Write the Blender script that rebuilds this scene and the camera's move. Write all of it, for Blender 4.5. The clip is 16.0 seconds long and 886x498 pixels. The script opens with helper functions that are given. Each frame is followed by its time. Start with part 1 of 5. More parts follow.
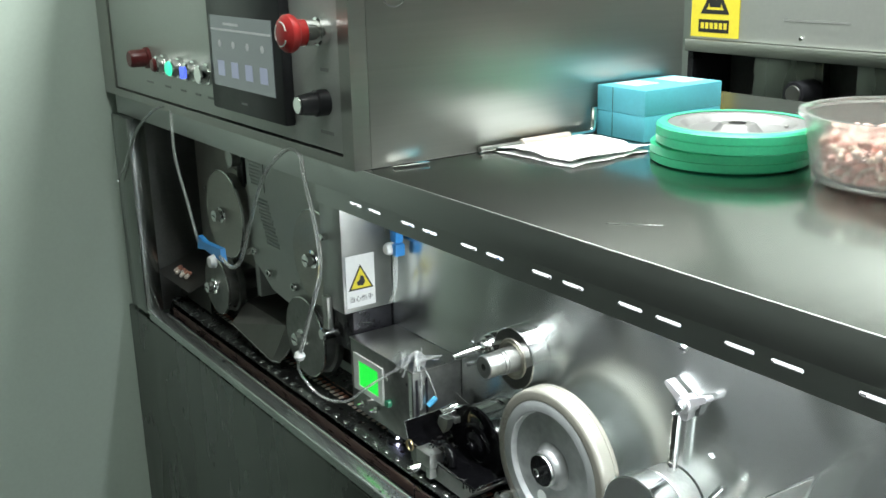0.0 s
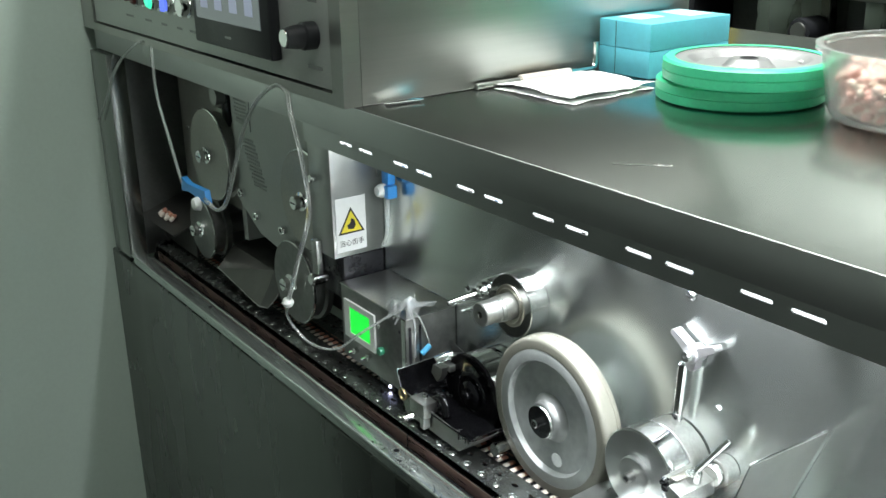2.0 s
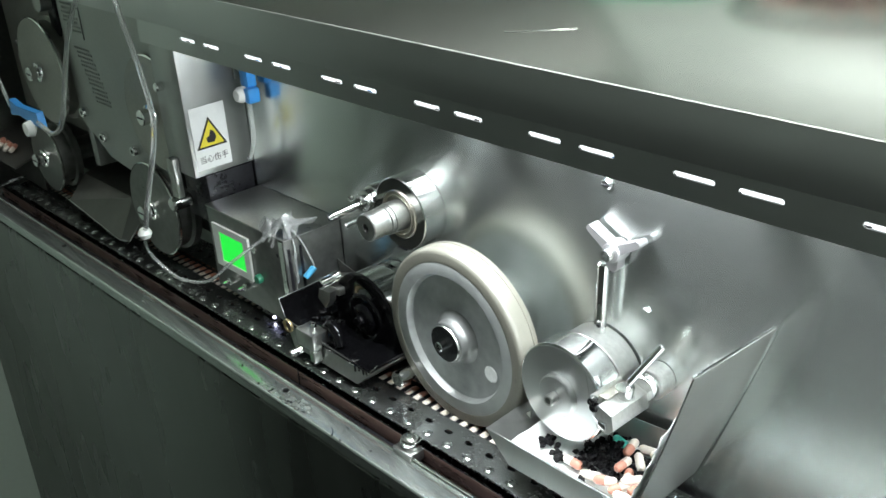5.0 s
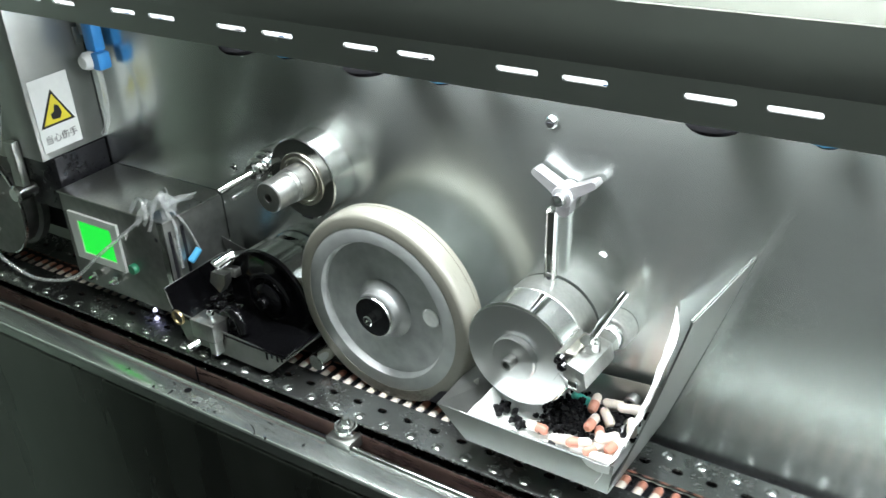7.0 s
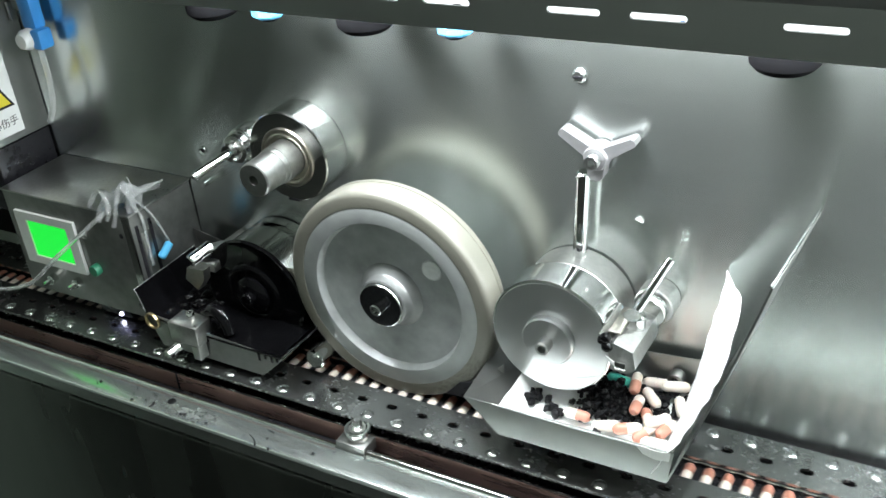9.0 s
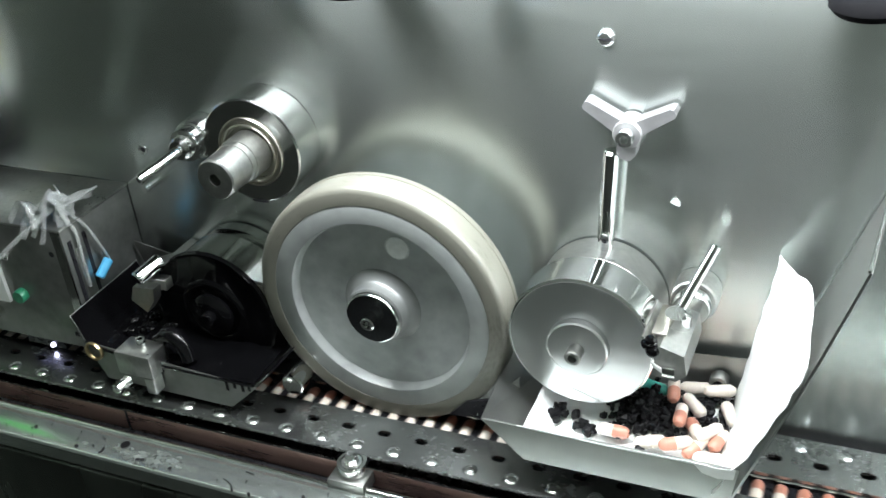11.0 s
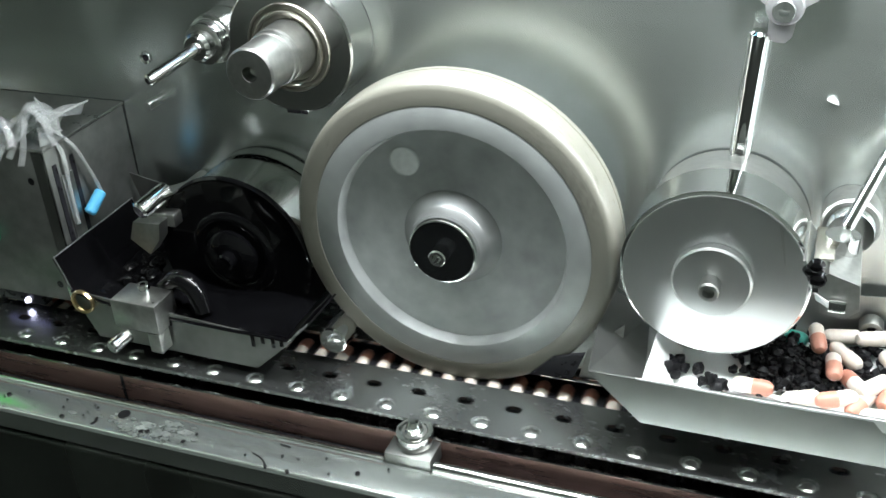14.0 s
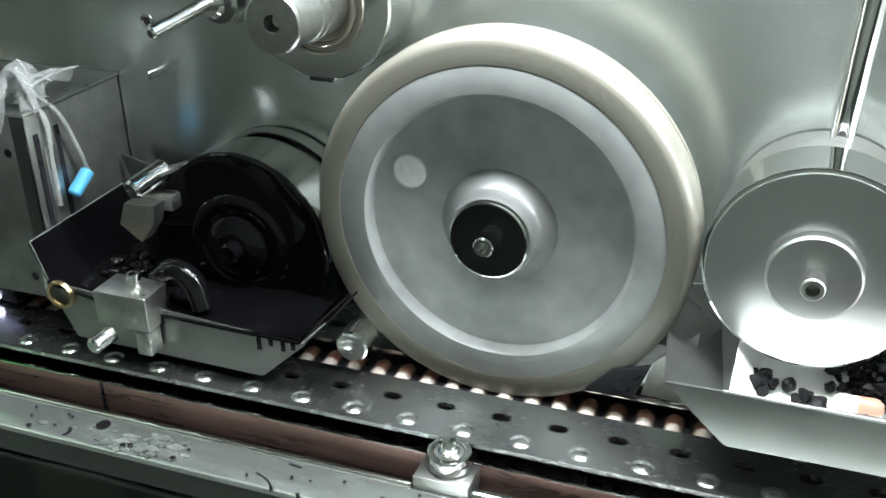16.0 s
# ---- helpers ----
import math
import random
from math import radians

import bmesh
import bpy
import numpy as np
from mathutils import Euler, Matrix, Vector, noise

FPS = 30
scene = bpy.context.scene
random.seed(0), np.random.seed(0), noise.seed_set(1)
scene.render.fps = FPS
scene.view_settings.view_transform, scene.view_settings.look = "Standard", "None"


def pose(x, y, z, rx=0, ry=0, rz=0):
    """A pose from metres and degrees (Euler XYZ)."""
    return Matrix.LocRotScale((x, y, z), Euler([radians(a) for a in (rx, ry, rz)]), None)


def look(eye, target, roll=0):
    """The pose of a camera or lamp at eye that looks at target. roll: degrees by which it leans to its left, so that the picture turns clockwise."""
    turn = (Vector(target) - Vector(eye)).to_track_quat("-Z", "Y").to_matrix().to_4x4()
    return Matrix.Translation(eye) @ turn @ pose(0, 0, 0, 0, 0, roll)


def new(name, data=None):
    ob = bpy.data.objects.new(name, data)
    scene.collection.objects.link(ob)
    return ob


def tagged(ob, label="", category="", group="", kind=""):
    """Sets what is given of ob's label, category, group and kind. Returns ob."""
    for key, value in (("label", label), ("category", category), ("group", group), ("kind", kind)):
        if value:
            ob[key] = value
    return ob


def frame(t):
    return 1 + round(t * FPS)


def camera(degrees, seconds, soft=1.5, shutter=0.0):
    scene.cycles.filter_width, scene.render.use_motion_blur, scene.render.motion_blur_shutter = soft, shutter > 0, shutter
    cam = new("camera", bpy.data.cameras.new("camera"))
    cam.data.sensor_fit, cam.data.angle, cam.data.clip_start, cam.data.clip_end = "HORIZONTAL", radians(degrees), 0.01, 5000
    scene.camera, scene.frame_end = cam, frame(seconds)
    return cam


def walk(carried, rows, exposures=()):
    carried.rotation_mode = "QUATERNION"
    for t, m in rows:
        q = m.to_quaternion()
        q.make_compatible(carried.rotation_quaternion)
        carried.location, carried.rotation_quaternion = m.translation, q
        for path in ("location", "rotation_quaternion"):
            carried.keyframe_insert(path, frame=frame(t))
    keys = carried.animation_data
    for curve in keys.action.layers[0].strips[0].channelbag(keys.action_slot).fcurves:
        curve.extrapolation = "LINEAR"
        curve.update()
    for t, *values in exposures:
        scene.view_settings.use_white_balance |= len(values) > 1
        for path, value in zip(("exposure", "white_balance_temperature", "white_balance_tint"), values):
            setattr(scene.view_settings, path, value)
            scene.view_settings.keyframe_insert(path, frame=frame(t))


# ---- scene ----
cam = camera(47.0, 16.0, shutter=0.2)
PATH = [
    (0, (0.707, -0.662, 1.463), (-0.872, 0.424, 0.892), -1.3),
    (0.5, (0.682, -0.655, 1.46), (-0.852, 0.475, 0.851), -1.6),
    (1, (0.663, -0.659, 1.459), (-0.846, 0.482, 0.81), -1.2),
    (1.5, (0.66, -0.65, 1.453), (-0.891, 0.423, 0.788), -1.6),
    (2, (0.665, -0.638, 1.448), (-0.876, 0.441, 0.77), -1.1),
    (2.5, (0.661, -0.616, 1.441), (-0.851, 0.483, 0.731), -1.2),
    (3, (0.664, -0.577, 1.433), (-0.856, 0.497, 0.702), -2.1),
    (3.5, (0.657, -0.55, 1.42), (-0.853, 0.506, 0.643), -2.2),
    (4, (0.636, -0.537, 1.411), (-0.838, 0.548, 0.606), -3.0),
    (4.5, (0.603, -0.541, 1.403), (-0.823, 0.588, 0.57), -3.7),
    (7, (0.447, -0.557, 1.364), (-0.616, 0.846, 0.416), -4.6),
    (7.5, (0.426, -0.555, 1.358), (-0.567, 0.895, 0.405), -4.5),
    (8, (0.407, -0.55, 1.352), (-0.568, 0.899, 0.378), -5.0),
    (8.5, (0.38, -0.546, 1.342), (-0.577, 0.902, 0.348), -5.5),
    (11, (0.26, -0.493, 1.29), (-0.495, 1.056, 0.275), -5.8),
    (11.5, (0.23, -0.491, 1.274), (-0.492, 1.067, 0.249), -5.0),
    (12, (0.215, -0.482, 1.26), (-0.464, 1.109, 0.255), -4.7),
    (12.5, (0.198, -0.478, 1.245), (-0.45, 1.126, 0.242), -3.8),
    (13, (0.182, -0.47, 1.222), (-0.49, 1.119, 0.21), -3.9),
    (13.5, (0.172, -0.463, 1.205), (-0.494, 1.13, 0.196), -3.6),
    (14, (0.16, -0.452, 1.193), (-0.504, 1.155, 0.204), -3.7),
    (14.5, (0.148, -0.444, 1.178), (-0.539, 1.181, 0.235), -2.9),
    (15, (0.129, -0.436, 1.156), (-0.582, 1.196, 0.245), -2.0),
    (15.5, (0.117, -0.423, 1.143), (-0.556, 1.234, 0.247), -1.4),
    (16, (0.114, -0.417, 1.133), (-0.526, 1.256, 0.243), -1.2),
]
walk(cam, [(t, look(eye, target, roll)) for t, eye, target, roll in PATH], [(0, 0.0), (3, 0.0), (4.5, -0.09), (8.5, -0.09), (11.5, -0.16), (13.5, -0.02), (15, 0.22), (16, 0.36)])

# ---- light ----
world = bpy.data.worlds.new("world")
scene.world = world
world.use_nodes = True
wbg = world.node_tree.nodes["Background"]
wbg.inputs[0].default_value = (0.75, 0.85, 0.8, 1)
wbg.inputs[1].default_value = 0.02


def area_lamp(name, m, sx, sy, power, colour):
    d = bpy.data.lights.new(name, "AREA")
    d.shape, d.size, d.size_y, d.energy, d.color = "RECTANGLE", sx, sy, power, colour
    ob = new(name, d)
    ob.matrix_world = m
    return ob


# ceiling tubes of the workshop and the LED strip under the worktop
area_lamp("ceiling_lamp", pose(0.3, -0.5, 2.62, 0, 0, 0), 1.5, 0.3, 15, (0.98, 1.0, 0.97))
area_lamp("ceiling_lamp", pose(-0.25, 0.25, 2.62, 0, 0, 0), 1.5, 0.3, 54, (0.98, 1.0, 0.97))
area_lamp("led_lamp", pose(0.525, -0.072, 1.1960, 32, 0, 0), 1.31, 0.026, 10.2, (0.93, 0.98, 1.01))


# ---- materials ----
def mat(name, base, rough=0.5, metal=0.0, noise_scale=0.0, vary=0.0, bump=0.0, stretch=(1, 1, 1), rough_vary=0.0,
        emit=None, strength=0.0, trans=0.0, coat=0.0, fine=0.0, aniso=0.0, sss=0.0, island=0.0, along=None):
    m = bpy.data.materials.new(name)
    m.use_nodes = True
    nt = m.node_tree
    b = nt.nodes["Principled BSDF"]
    b.inputs["Base Color"].default_value = (*base, 1)
    b.inputs["Roughness"].default_value = rough
    b.inputs["Metallic"].default_value = metal
    if trans:
        b.inputs["Transmission Weight"].default_value = trans
        b.inputs["IOR"].default_value = 1.4
    if coat:
        b.inputs["Coat Weight"].default_value = coat
        b.inputs["Coat Roughness"].default_value = 0.08
    if sss:
        b.inputs["Subsurface Weight"].default_value = sss
        b.inputs["Subsurface Radius"].default_value = (0.01, 0.008, 0.006)
    if aniso:
        b.inputs["Anisotropic"].default_value = aniso
    if along:
        tg = nt.nodes.new("ShaderNodeCombineXYZ")
        for i in range(3):
            tg.inputs[i].default_value = along[i]
        nt.links.new(tg.outputs[0], b.inputs["Tangent"])
    if emit:
        b.inputs["Emission Color"].default_value = (*emit, 1)
        b.inputs["Emission Strength"].default_value = strength
    if noise_scale:
        tc = nt.nodes.new("ShaderNodeTexCoord")
        mp = nt.nodes.new("ShaderNodeMapping")
        mp.inputs["Scale"].default_value = stretch
        nt.links.new(tc.outputs["Object"], mp.inputs[0])
        n1 = nt.nodes.new("ShaderNodeTexNoise")
        n1.inputs["Scale"].default_value = noise_scale
        n1.inputs["Detail"].default_value = 5
        n2 = nt.nodes.new("ShaderNodeTexNoise")
        n2.inputs["Scale"].default_value = fine or noise_scale * 9
        n2.inputs["Detail"].default_value = 4
        nt.links.new(tc.outputs["Object"], n1.inputs[0])
        nt.links.new(mp.outputs[0], n2.inputs[0])
        mx = nt.nodes.new("ShaderNodeMath")
        mx.operation = "ADD"
        nt.links.new(n1.outputs[0], mx.inputs[0])
        nt.links.new(n2.outputs[0], mx.inputs[1])
        ramp = nt.nodes.new("ShaderNodeMapRange")
        ramp.inputs[1].default_value, ramp.inputs[2].default_value = 0.7, 1.3
        ramp.inputs[3].default_value, ramp.inputs[4].default_value = 1 - vary, 1 + vary
        nt.links.new(mx.outputs[0], ramp.inputs[0])
        mul = nt.nodes.new("ShaderNodeVectorMath")
        mul.operation = "SCALE"
        mul.inputs[0].default_value = base
        nt.links.new(ramp.outputs[0], mul.inputs["Scale"])
        nt.links.new(mul.outputs[0], b.inputs["Base Color"])
        if rough_vary:
            r2 = nt.nodes.new("ShaderNodeMapRange")
            r2.inputs[1].default_value, r2.inputs[2].default_value = 0.6, 1.4
            r2.inputs[3].default_value, r2.inputs[4].default_value = max(0.02, rough - rough_vary), rough + rough_vary
            nt.links.new(mx.outputs[0], r2.inputs[0])
            nt.links.new(r2.outputs[0], b.inputs["Roughness"])
        if bump:
            bp = nt.nodes.new("ShaderNodeBump")
            bp.inputs["Strength"].default_value = 0.3
            bp.inputs["Distance"].default_value = bump
            nt.links.new(n2.outputs[0], bp.inputs["Height"])
            nt.links.new(bp.outputs[0], b.inputs["Normal"])
    if island:
        geo = nt.nodes.new("ShaderNodeNewGeometry")
        cr = nt.nodes.new("ShaderNodeValToRGB")
        cr.color_ramp.interpolation = "CONSTANT"
        cols = [(0.0, (0.74, 0.40, 0.33)), (0.35, (0.78, 0.60, 0.52)), (0.6, (0.72, 0.44, 0.38)), (0.8, (0.78, 0.64, 0.52))]
        for i, (p, c) in enumerate(cols):
            e = cr.color_ramp.elements[i] if i < 2 else cr.color_ramp.elements.new(p)
            e.position, e.color = p, (*c, 1)
        nt.links.new(geo.outputs["Random Per Island"], cr.inputs[0])
        nt.links.new(cr.outputs[0], b.inputs["Base Color"])
    return m


M_PANEL = mat("brushed_back_sheet", (0.64, 0.68, 0.66), 0.25, 1.0, 10, 0.03, 0, (2, 1, 30), 0.016, fine=7, aniso=0.8, along=(0, 0, 1))
M_TOP = mat("worktop_steel", (0.36, 0.375, 0.36), 0.20, 1.0, 3, 0.03, 0, (60, 1, 1), 0.006, fine=3)
M_CAB = mat("cabinet_steel", (0.46, 0.47, 0.445), 0.42, 1.0, 3, 0.04, 0, (40, 1, 40), 0.02, fine=6, aniso=0.7, along=(1, 1, 0))
M_FASCIA = mat("fascia_steel", (0.52, 0.54, 0.53), 0.36, 1.0, 5, 0.04, 0, (1, 1, 1), 0.012, fine=9)
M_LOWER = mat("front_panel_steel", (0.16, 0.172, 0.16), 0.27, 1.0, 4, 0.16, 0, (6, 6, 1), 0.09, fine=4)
M_LEDGE = mat("worn_ledge_steel", (0.55, 0.595, 0.57), 0.24, 0.89, 9, 0.07, 0, (1, 3, 3), 0.04, fine=40)
M_STAIN = mat("dried_stain", (0.47, 0.51, 0.485), 0.29, 0.89, 120, 0.3, 0, (1, 1, 1), 0.1, fine=400)
M_SMUDGE = mat("pale_dried_smear", (0.57, 0.61, 0.585), 0.31, 0.87, 120, 0.25, 0, (1, 1, 1), 0.1, fine=400)
M_PLATE = mat("carrier_plate_steel", (0.53, 0.55, 0.545), 0.27, 1.0, 30, 0.02, 0, (4, 4, 4), 0.010, fine=60)
M_STEEL = mat("turned_steel", (0.70, 0.71, 0.69), 0.13, 1.0, 40, 0.05, 0.00001, (4, 120, 4), 0.03, fine=10)
M_DULL = mat("dull_steel", (0.45, 0.46, 0.44), 0.34, 1.0, 24, 0.14, 0.00002, (4, 4, 4), 0.08, fine=90)
M_BEARING = mat("bearing_steel", (0.50, 0.48, 0.42), 0.28, 1.0)
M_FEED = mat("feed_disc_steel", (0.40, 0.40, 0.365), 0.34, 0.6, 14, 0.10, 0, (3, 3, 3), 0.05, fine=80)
M_CTRL = mat("smudged_shaded_steel", (0.20, 0.208, 0.197), 0.34, 0.8, 26, 0.22, 0, (1, 1, 1), 0.08, fine=110)
M_TURNFACE = mat("fine_turned_face", (0.66, 0.68, 0.67), 0.29, 1.0, 20, 0.03, 0, (1, 1, 1), 0.02, fine=60)
M_FARWALL = mat("pale_painted_wall", (0.58, 0.64, 0.60), 0.5, 0.0, 3, 0.04, 0.0002, (1, 1, 1), 0.05, fine=150)
M_COVER = mat("brushed_guard_steel", (0.50, 0.515, 0.50), 0.36, 0.9, 9, 0.06, 0, (1, 1, 1), 0.04, fine=60)
M_POST = mat("corner_post_steel", (0.26, 0.275, 0.26), 0.25, 1.0, 3, 0.05, 0, (1, 1, 1), 0.03, fine=6)
M_INNER = mat("dark_inner_sheet", (0.10, 0.10, 0.092), 0.34, 0.7, 14, 0.15, 0, (1, 1, 1), 0.08, fine=60)
# tray shade is put into the colour: bare steel would be lighter
M_TRAYSHADE = mat("tray_steel", (0.37, 0.38, 0.365), 0.32, 0.95, 14, 0.10, 0, (1, 1, 1), 0.06, fine=50)
M_KNOB = mat("matt_black_plastic", (0.005, 0.005, 0.0055), 0.85, 0.0, 20, 0.1, 0, (1, 1, 1), 0.05, fine=300)
M_KNOB.node_tree.nodes["Principled BSDF"].inputs["IOR"].default_value = 1.08
M_RIVET = mat("rubbed_rivet_steel", (0.74, 0.76, 0.75), 0.24, 1.0)
M_PLUG = mat("grey_white_plug", (0.85, 0.87, 0.86), 0.5, 0.0, 60, 0.1, 0.0001, (1, 1, 1), 0.05, fine=400)
M_CAPDARK = mat("dark_polished_cap", (0.05, 0.052, 0.056), 0.20, 0.9, 60, 0.1, 0, (1, 1, 1), 0.03, fine=200)
M_CHROME = mat("chrome", (0.82, 0.83, 0.82), 0.07, 1.0)
M_FARPANEL = mat("light_grey_panel", (0.42, 0.44, 0.42), 0.35, 0.3, 4, 0.04, 0.0001, (2, 2, 2), 0.05, fine=60)
M_GREYPAINT = mat("grey_sheet_paint", (0.44, 0.46, 0.44), 0.42, 0.6, 14, 0.07, 0.00002, (3, 3, 3), 0.05, fine=120)
M_DOOR = mat("operating_panel_sheet", (0.58, 0.61, 0.58), 0.45, 0.5, 10, 0.05, 0.00002, (3, 3, 3), 0.05, fine=120)
# sheets in the bay and recess: their shade is put into this dark colour
M_SHADESHEET = mat("shaded_sheet", (0.24, 0.25, 0.24), 0.42, 0.5, 12, 0.10, 0, (3, 3, 3), 0.05, fine=60)
M_WHEEL = mat("wheel_alloy", (0.36, 0.38, 0.372), 0.42, 0.5, 34, 0.20, 0.00004, (1, 1, 1), 0.06, fine=90)
M_HUB = mat("hub_alloy", (0.22, 0.23, 0.225), 0.45, 0.6, 34, 0.15, 0.00004, (1, 1, 1), 0.06, fine=90)
M_RING = mat("wheel_ring_alloy", (0.33, 0.35, 0.34), 0.40, 0.4, 34, 0.12, 0.00004, (1, 1, 1), 0.05, fine=90)
M_TYRE = mat("cream_rubber", (0.178, 0.175, 0.146), 0.30, 0.0, 30, 0.04, 0.00005, (3, 3, 3), 0.05, fine=200)
M_TRAYDARK = mat("ink_stained_tray_steel", (0.24, 0.245, 0.235), 0.38, 0.95, 24, 0.2, 0, (1, 1, 1), 0.08, fine=70)
M_INK = mat("wet_black_ink", (0.003, 0.003, 0.0035), 0.05, 0.0, 14, 0.3, 0, (1, 1, 1), 0.02, fine=40)
M_INK.node_tree.nodes["Principled BSDF"].inputs["IOR"].default_value = 1.38
M_INKROUGH = mat("clotted_ink", (0.005, 0.005, 0.006), 0.50, 0.0, 60, 0.3, 0.0003, (1, 1, 1), 0.08, fine=500)
M_INKROUGH.node_tree.nodes["Principled BSDF"].inputs["IOR"].default_value = 1.3
M_BLACK = mat("black_plastic", (0.018, 0.019, 0.022), 0.35, 0.0, 20, 0.1, 0.00005, (1, 1, 1), 0.05, fine=300)
# near-black colour stands in for the shade in holes, slots and gaps
M_GAP = mat("near_black_steel", (0.03, 0.03, 0.035), 0.3, 0.6, 20, 0.2, 0.0001, (3, 3, 3), 0.1, fine=90)
M_RAIL = mat("bronze_guide_rail", (0.34, 0.22, 0.19), 0.30, 0.8, 20, 0.18, 0.0001, (2, 40, 40), 0.1, fine=10)
M_WALL = mat("pale_green_wall", (0.48, 0.575, 0.507), 0.45, 0.0, 3, 0.03, 0.0002, (1, 1, 1), 0.05, fine=150)
M_FLOOR = mat("grey_resin_floor", (0.035, 0.038, 0.036), 0.35, 0.0, 4, 0.12, 0.0002, (1, 1, 1), 0.08, fine=90)
M_CEIL = mat("ceiling_board", (0.72, 0.76, 0.72), 0.7, 0.0, 5, 0.03, 0.0002, (1, 1, 1), 0.05, fine=80)
M_GREENRUB = mat("green_rubber", (0.06, 0.62, 0.32), 0.40, 0.0, 20, 0.08, 0.00008, (1, 1, 1), 0.05, fine=250, sss=0.1)
M_ALU = mat("cast_aluminium", (0.40, 0.40, 0.405), 0.40, 0.8, 30, 0.10, 0.0001, (1, 1, 1), 0.08, fine=200)
M_CYAN = mat("turquoise_card", (0.14, 0.58, 0.72), 0.55, 0.0, 12, 0.05, 0.0001, (1, 1, 1), 0.05, fine=200)
M_PAPER = mat("white_paper", (0.86, 0.88, 0.87), 0.85, 0.0, 30, 0.03, 0.0003, (1, 1, 1), 0.02, fine=150)
M_BOWL = mat("milky_plastic", (0.93, 0.94, 0.93), 0.15, 0.0, trans=0.86)
M_HOSE = mat("clear_hose", (0.93, 0.96, 0.95), 0.12, 0.0, trans=0.80)
M_FILM = mat("clear_film", (0.95, 0.97, 0.97), 0.08, 0.0, trans=0.88)
M_BLUE = mat("blue_plastic", (0.05, 0.30, 0.72), 0.38, 0.0, 20, 0.05, 0.00005, (1, 1, 1), 0.04, fine=200)
M_SKYBLUE = mat("light_blue_plastic", (0.10, 0.45, 0.75), 0.35)
M_RED = mat("red_plastic", (0.50, 0.03, 0.03), 0.35, 0.0, 20, 0.08, 0.00005, (1, 1, 1), 0.05, fine=200)
M_DARKRED = mat("dark_red_plastic", (0.12, 0.018, 0.018), 0.3)
M_YELLOW = mat("yellow_sign_film", (0.78, 0.66, 0.05), 0.5, 0.0, 20, 0.05, 0.00002, (1, 1, 1), 0.03, fine=200)
M_WHITE = mat("white_label", (0.80, 0.82, 0.80), 0.5, 0.0, 20, 0.03, 0.00002, (1, 1, 1), 0.03, fine=200)
M_PRINT = mat("black_print", (0.02, 0.02, 0.02), 0.5)
M_GREYPRINT = mat("grey_print", (0.30, 0.31, 0.31), 0.5)
M_PALEPRINT = mat("faint_engraving", (0.28, 0.29, 0.28), 0.5, 0.3)
M_ORANGE = mat("orange_capsule_gelatine", (0.52, 0.235, 0.17), 0.32, 0.0, 60, 0.06, 0.00003, (1, 1, 1), 0.04, fine=400, sss=0.1)
M_CREAM = mat("white_capsule_gelatine", (0.70, 0.63, 0.56), 0.32, 0.0, 60, 0.05, 0.00003, (1, 1, 1), 0.04, fine=400, sss=0.1)
M_MINT = mat("mint_capsule_gelatine", (0.10, 0.55, 0.45), 0.28, 0.0, 60, 0.05, 0.00003, (1, 1, 1), 0.04, fine=400)
M_MIXED = mat("mixed_capsule_gelatine", (0.8, 0.5, 0.4), 0.35, 0.0, island=1.0)
M_BRASS = mat("brass", (0.46, 0.36, 0.20), 0.30, 1.0, 40, 0.1, 0.0001, (1, 1, 1), 0.06, fine=200)
M_GREENBTN = mat("green_plastic", (0.03, 0.22, 0.12), 0.3)
M_LED = mat("led_tube_glow", (0.9, 0.95, 0.95), 0.4, emit=(0.92, 0.97, 1.0), strength=1.7)
M_CEILGLOW = mat("ceiling_tube_glow", (0.9, 0.95, 0.95), 0.4, emit=(0.9, 1.0, 0.94), strength=3)
M_SENSOR = mat("white_lamp_glow", (0.8, 0.8, 0.9), 0.3, emit=(0.75, 0.75, 1.0), strength=7)
M_VIOLET = mat("violet_lamp_glow", (0.3, 0.3, 0.5), 0.3, emit=(0.35, 0.35, 0.75), strength=0.7)
M_LCD = mat("green_display_glow", (0.02, 0.4, 0.04), 0.3, emit=(0.01, 0.95, 0.06), strength=0.9)
M_SCREEN = mat("touch_screen_glow", (0.10, 0.12, 0.12), 0.25, emit=(0.42, 0.50, 0.50), strength=0.22)
M_ICON = mat("icon_glow", (0.3, 0.33, 0.4), 0.3, emit=(0.45, 0.52, 0.72), strength=0.32)
M_ICONW = mat("pale_icon_glow", (0.4, 0.4, 0.4), 0.3, emit=(0.6, 0.68, 0.68), strength=0.26)
M_GLOWGREEN = mat("green_lamp_glow", (0.1, 0.6, 0.4), 0.3, emit=(0.05, 0.95, 0.55), strength=1.0)
M_GLOWBLUE = mat("blue_lamp_glow", (0.1, 0.15, 0.7), 0.3, emit=(0.12, 0.2, 1.0), strength=1.1)


# ---- mesh builders ----
def part(name, bm, material, parent=None, label="", smooth=True):
    me = bpy.data.meshes.new(name)
    bmesh.ops.recalc_face_normals(bm, faces=bm.faces[:])
    bm.to_mesh(me)
    bm.free()
    me.materials.append(material)
    if smooth:
        me.shade_smooth()
        me.set_sharp_from_angle(angle=radians(35))
    ob = new(name, me)
    ob.parent = parent
    if label:
        ob["label"] = label
    return ob


def thing(name, label, category, at=(0, 0, 0), group="", kind=""):
    ob = new(name)
    ob.empty_display_size = 0.02
    ob.location = at
    return tagged(ob, label, category, group, kind)


def alone(name, bm, material, label, category="", group="", kind=""):
    return tagged(part(name, bm, material), label, category, group, kind)


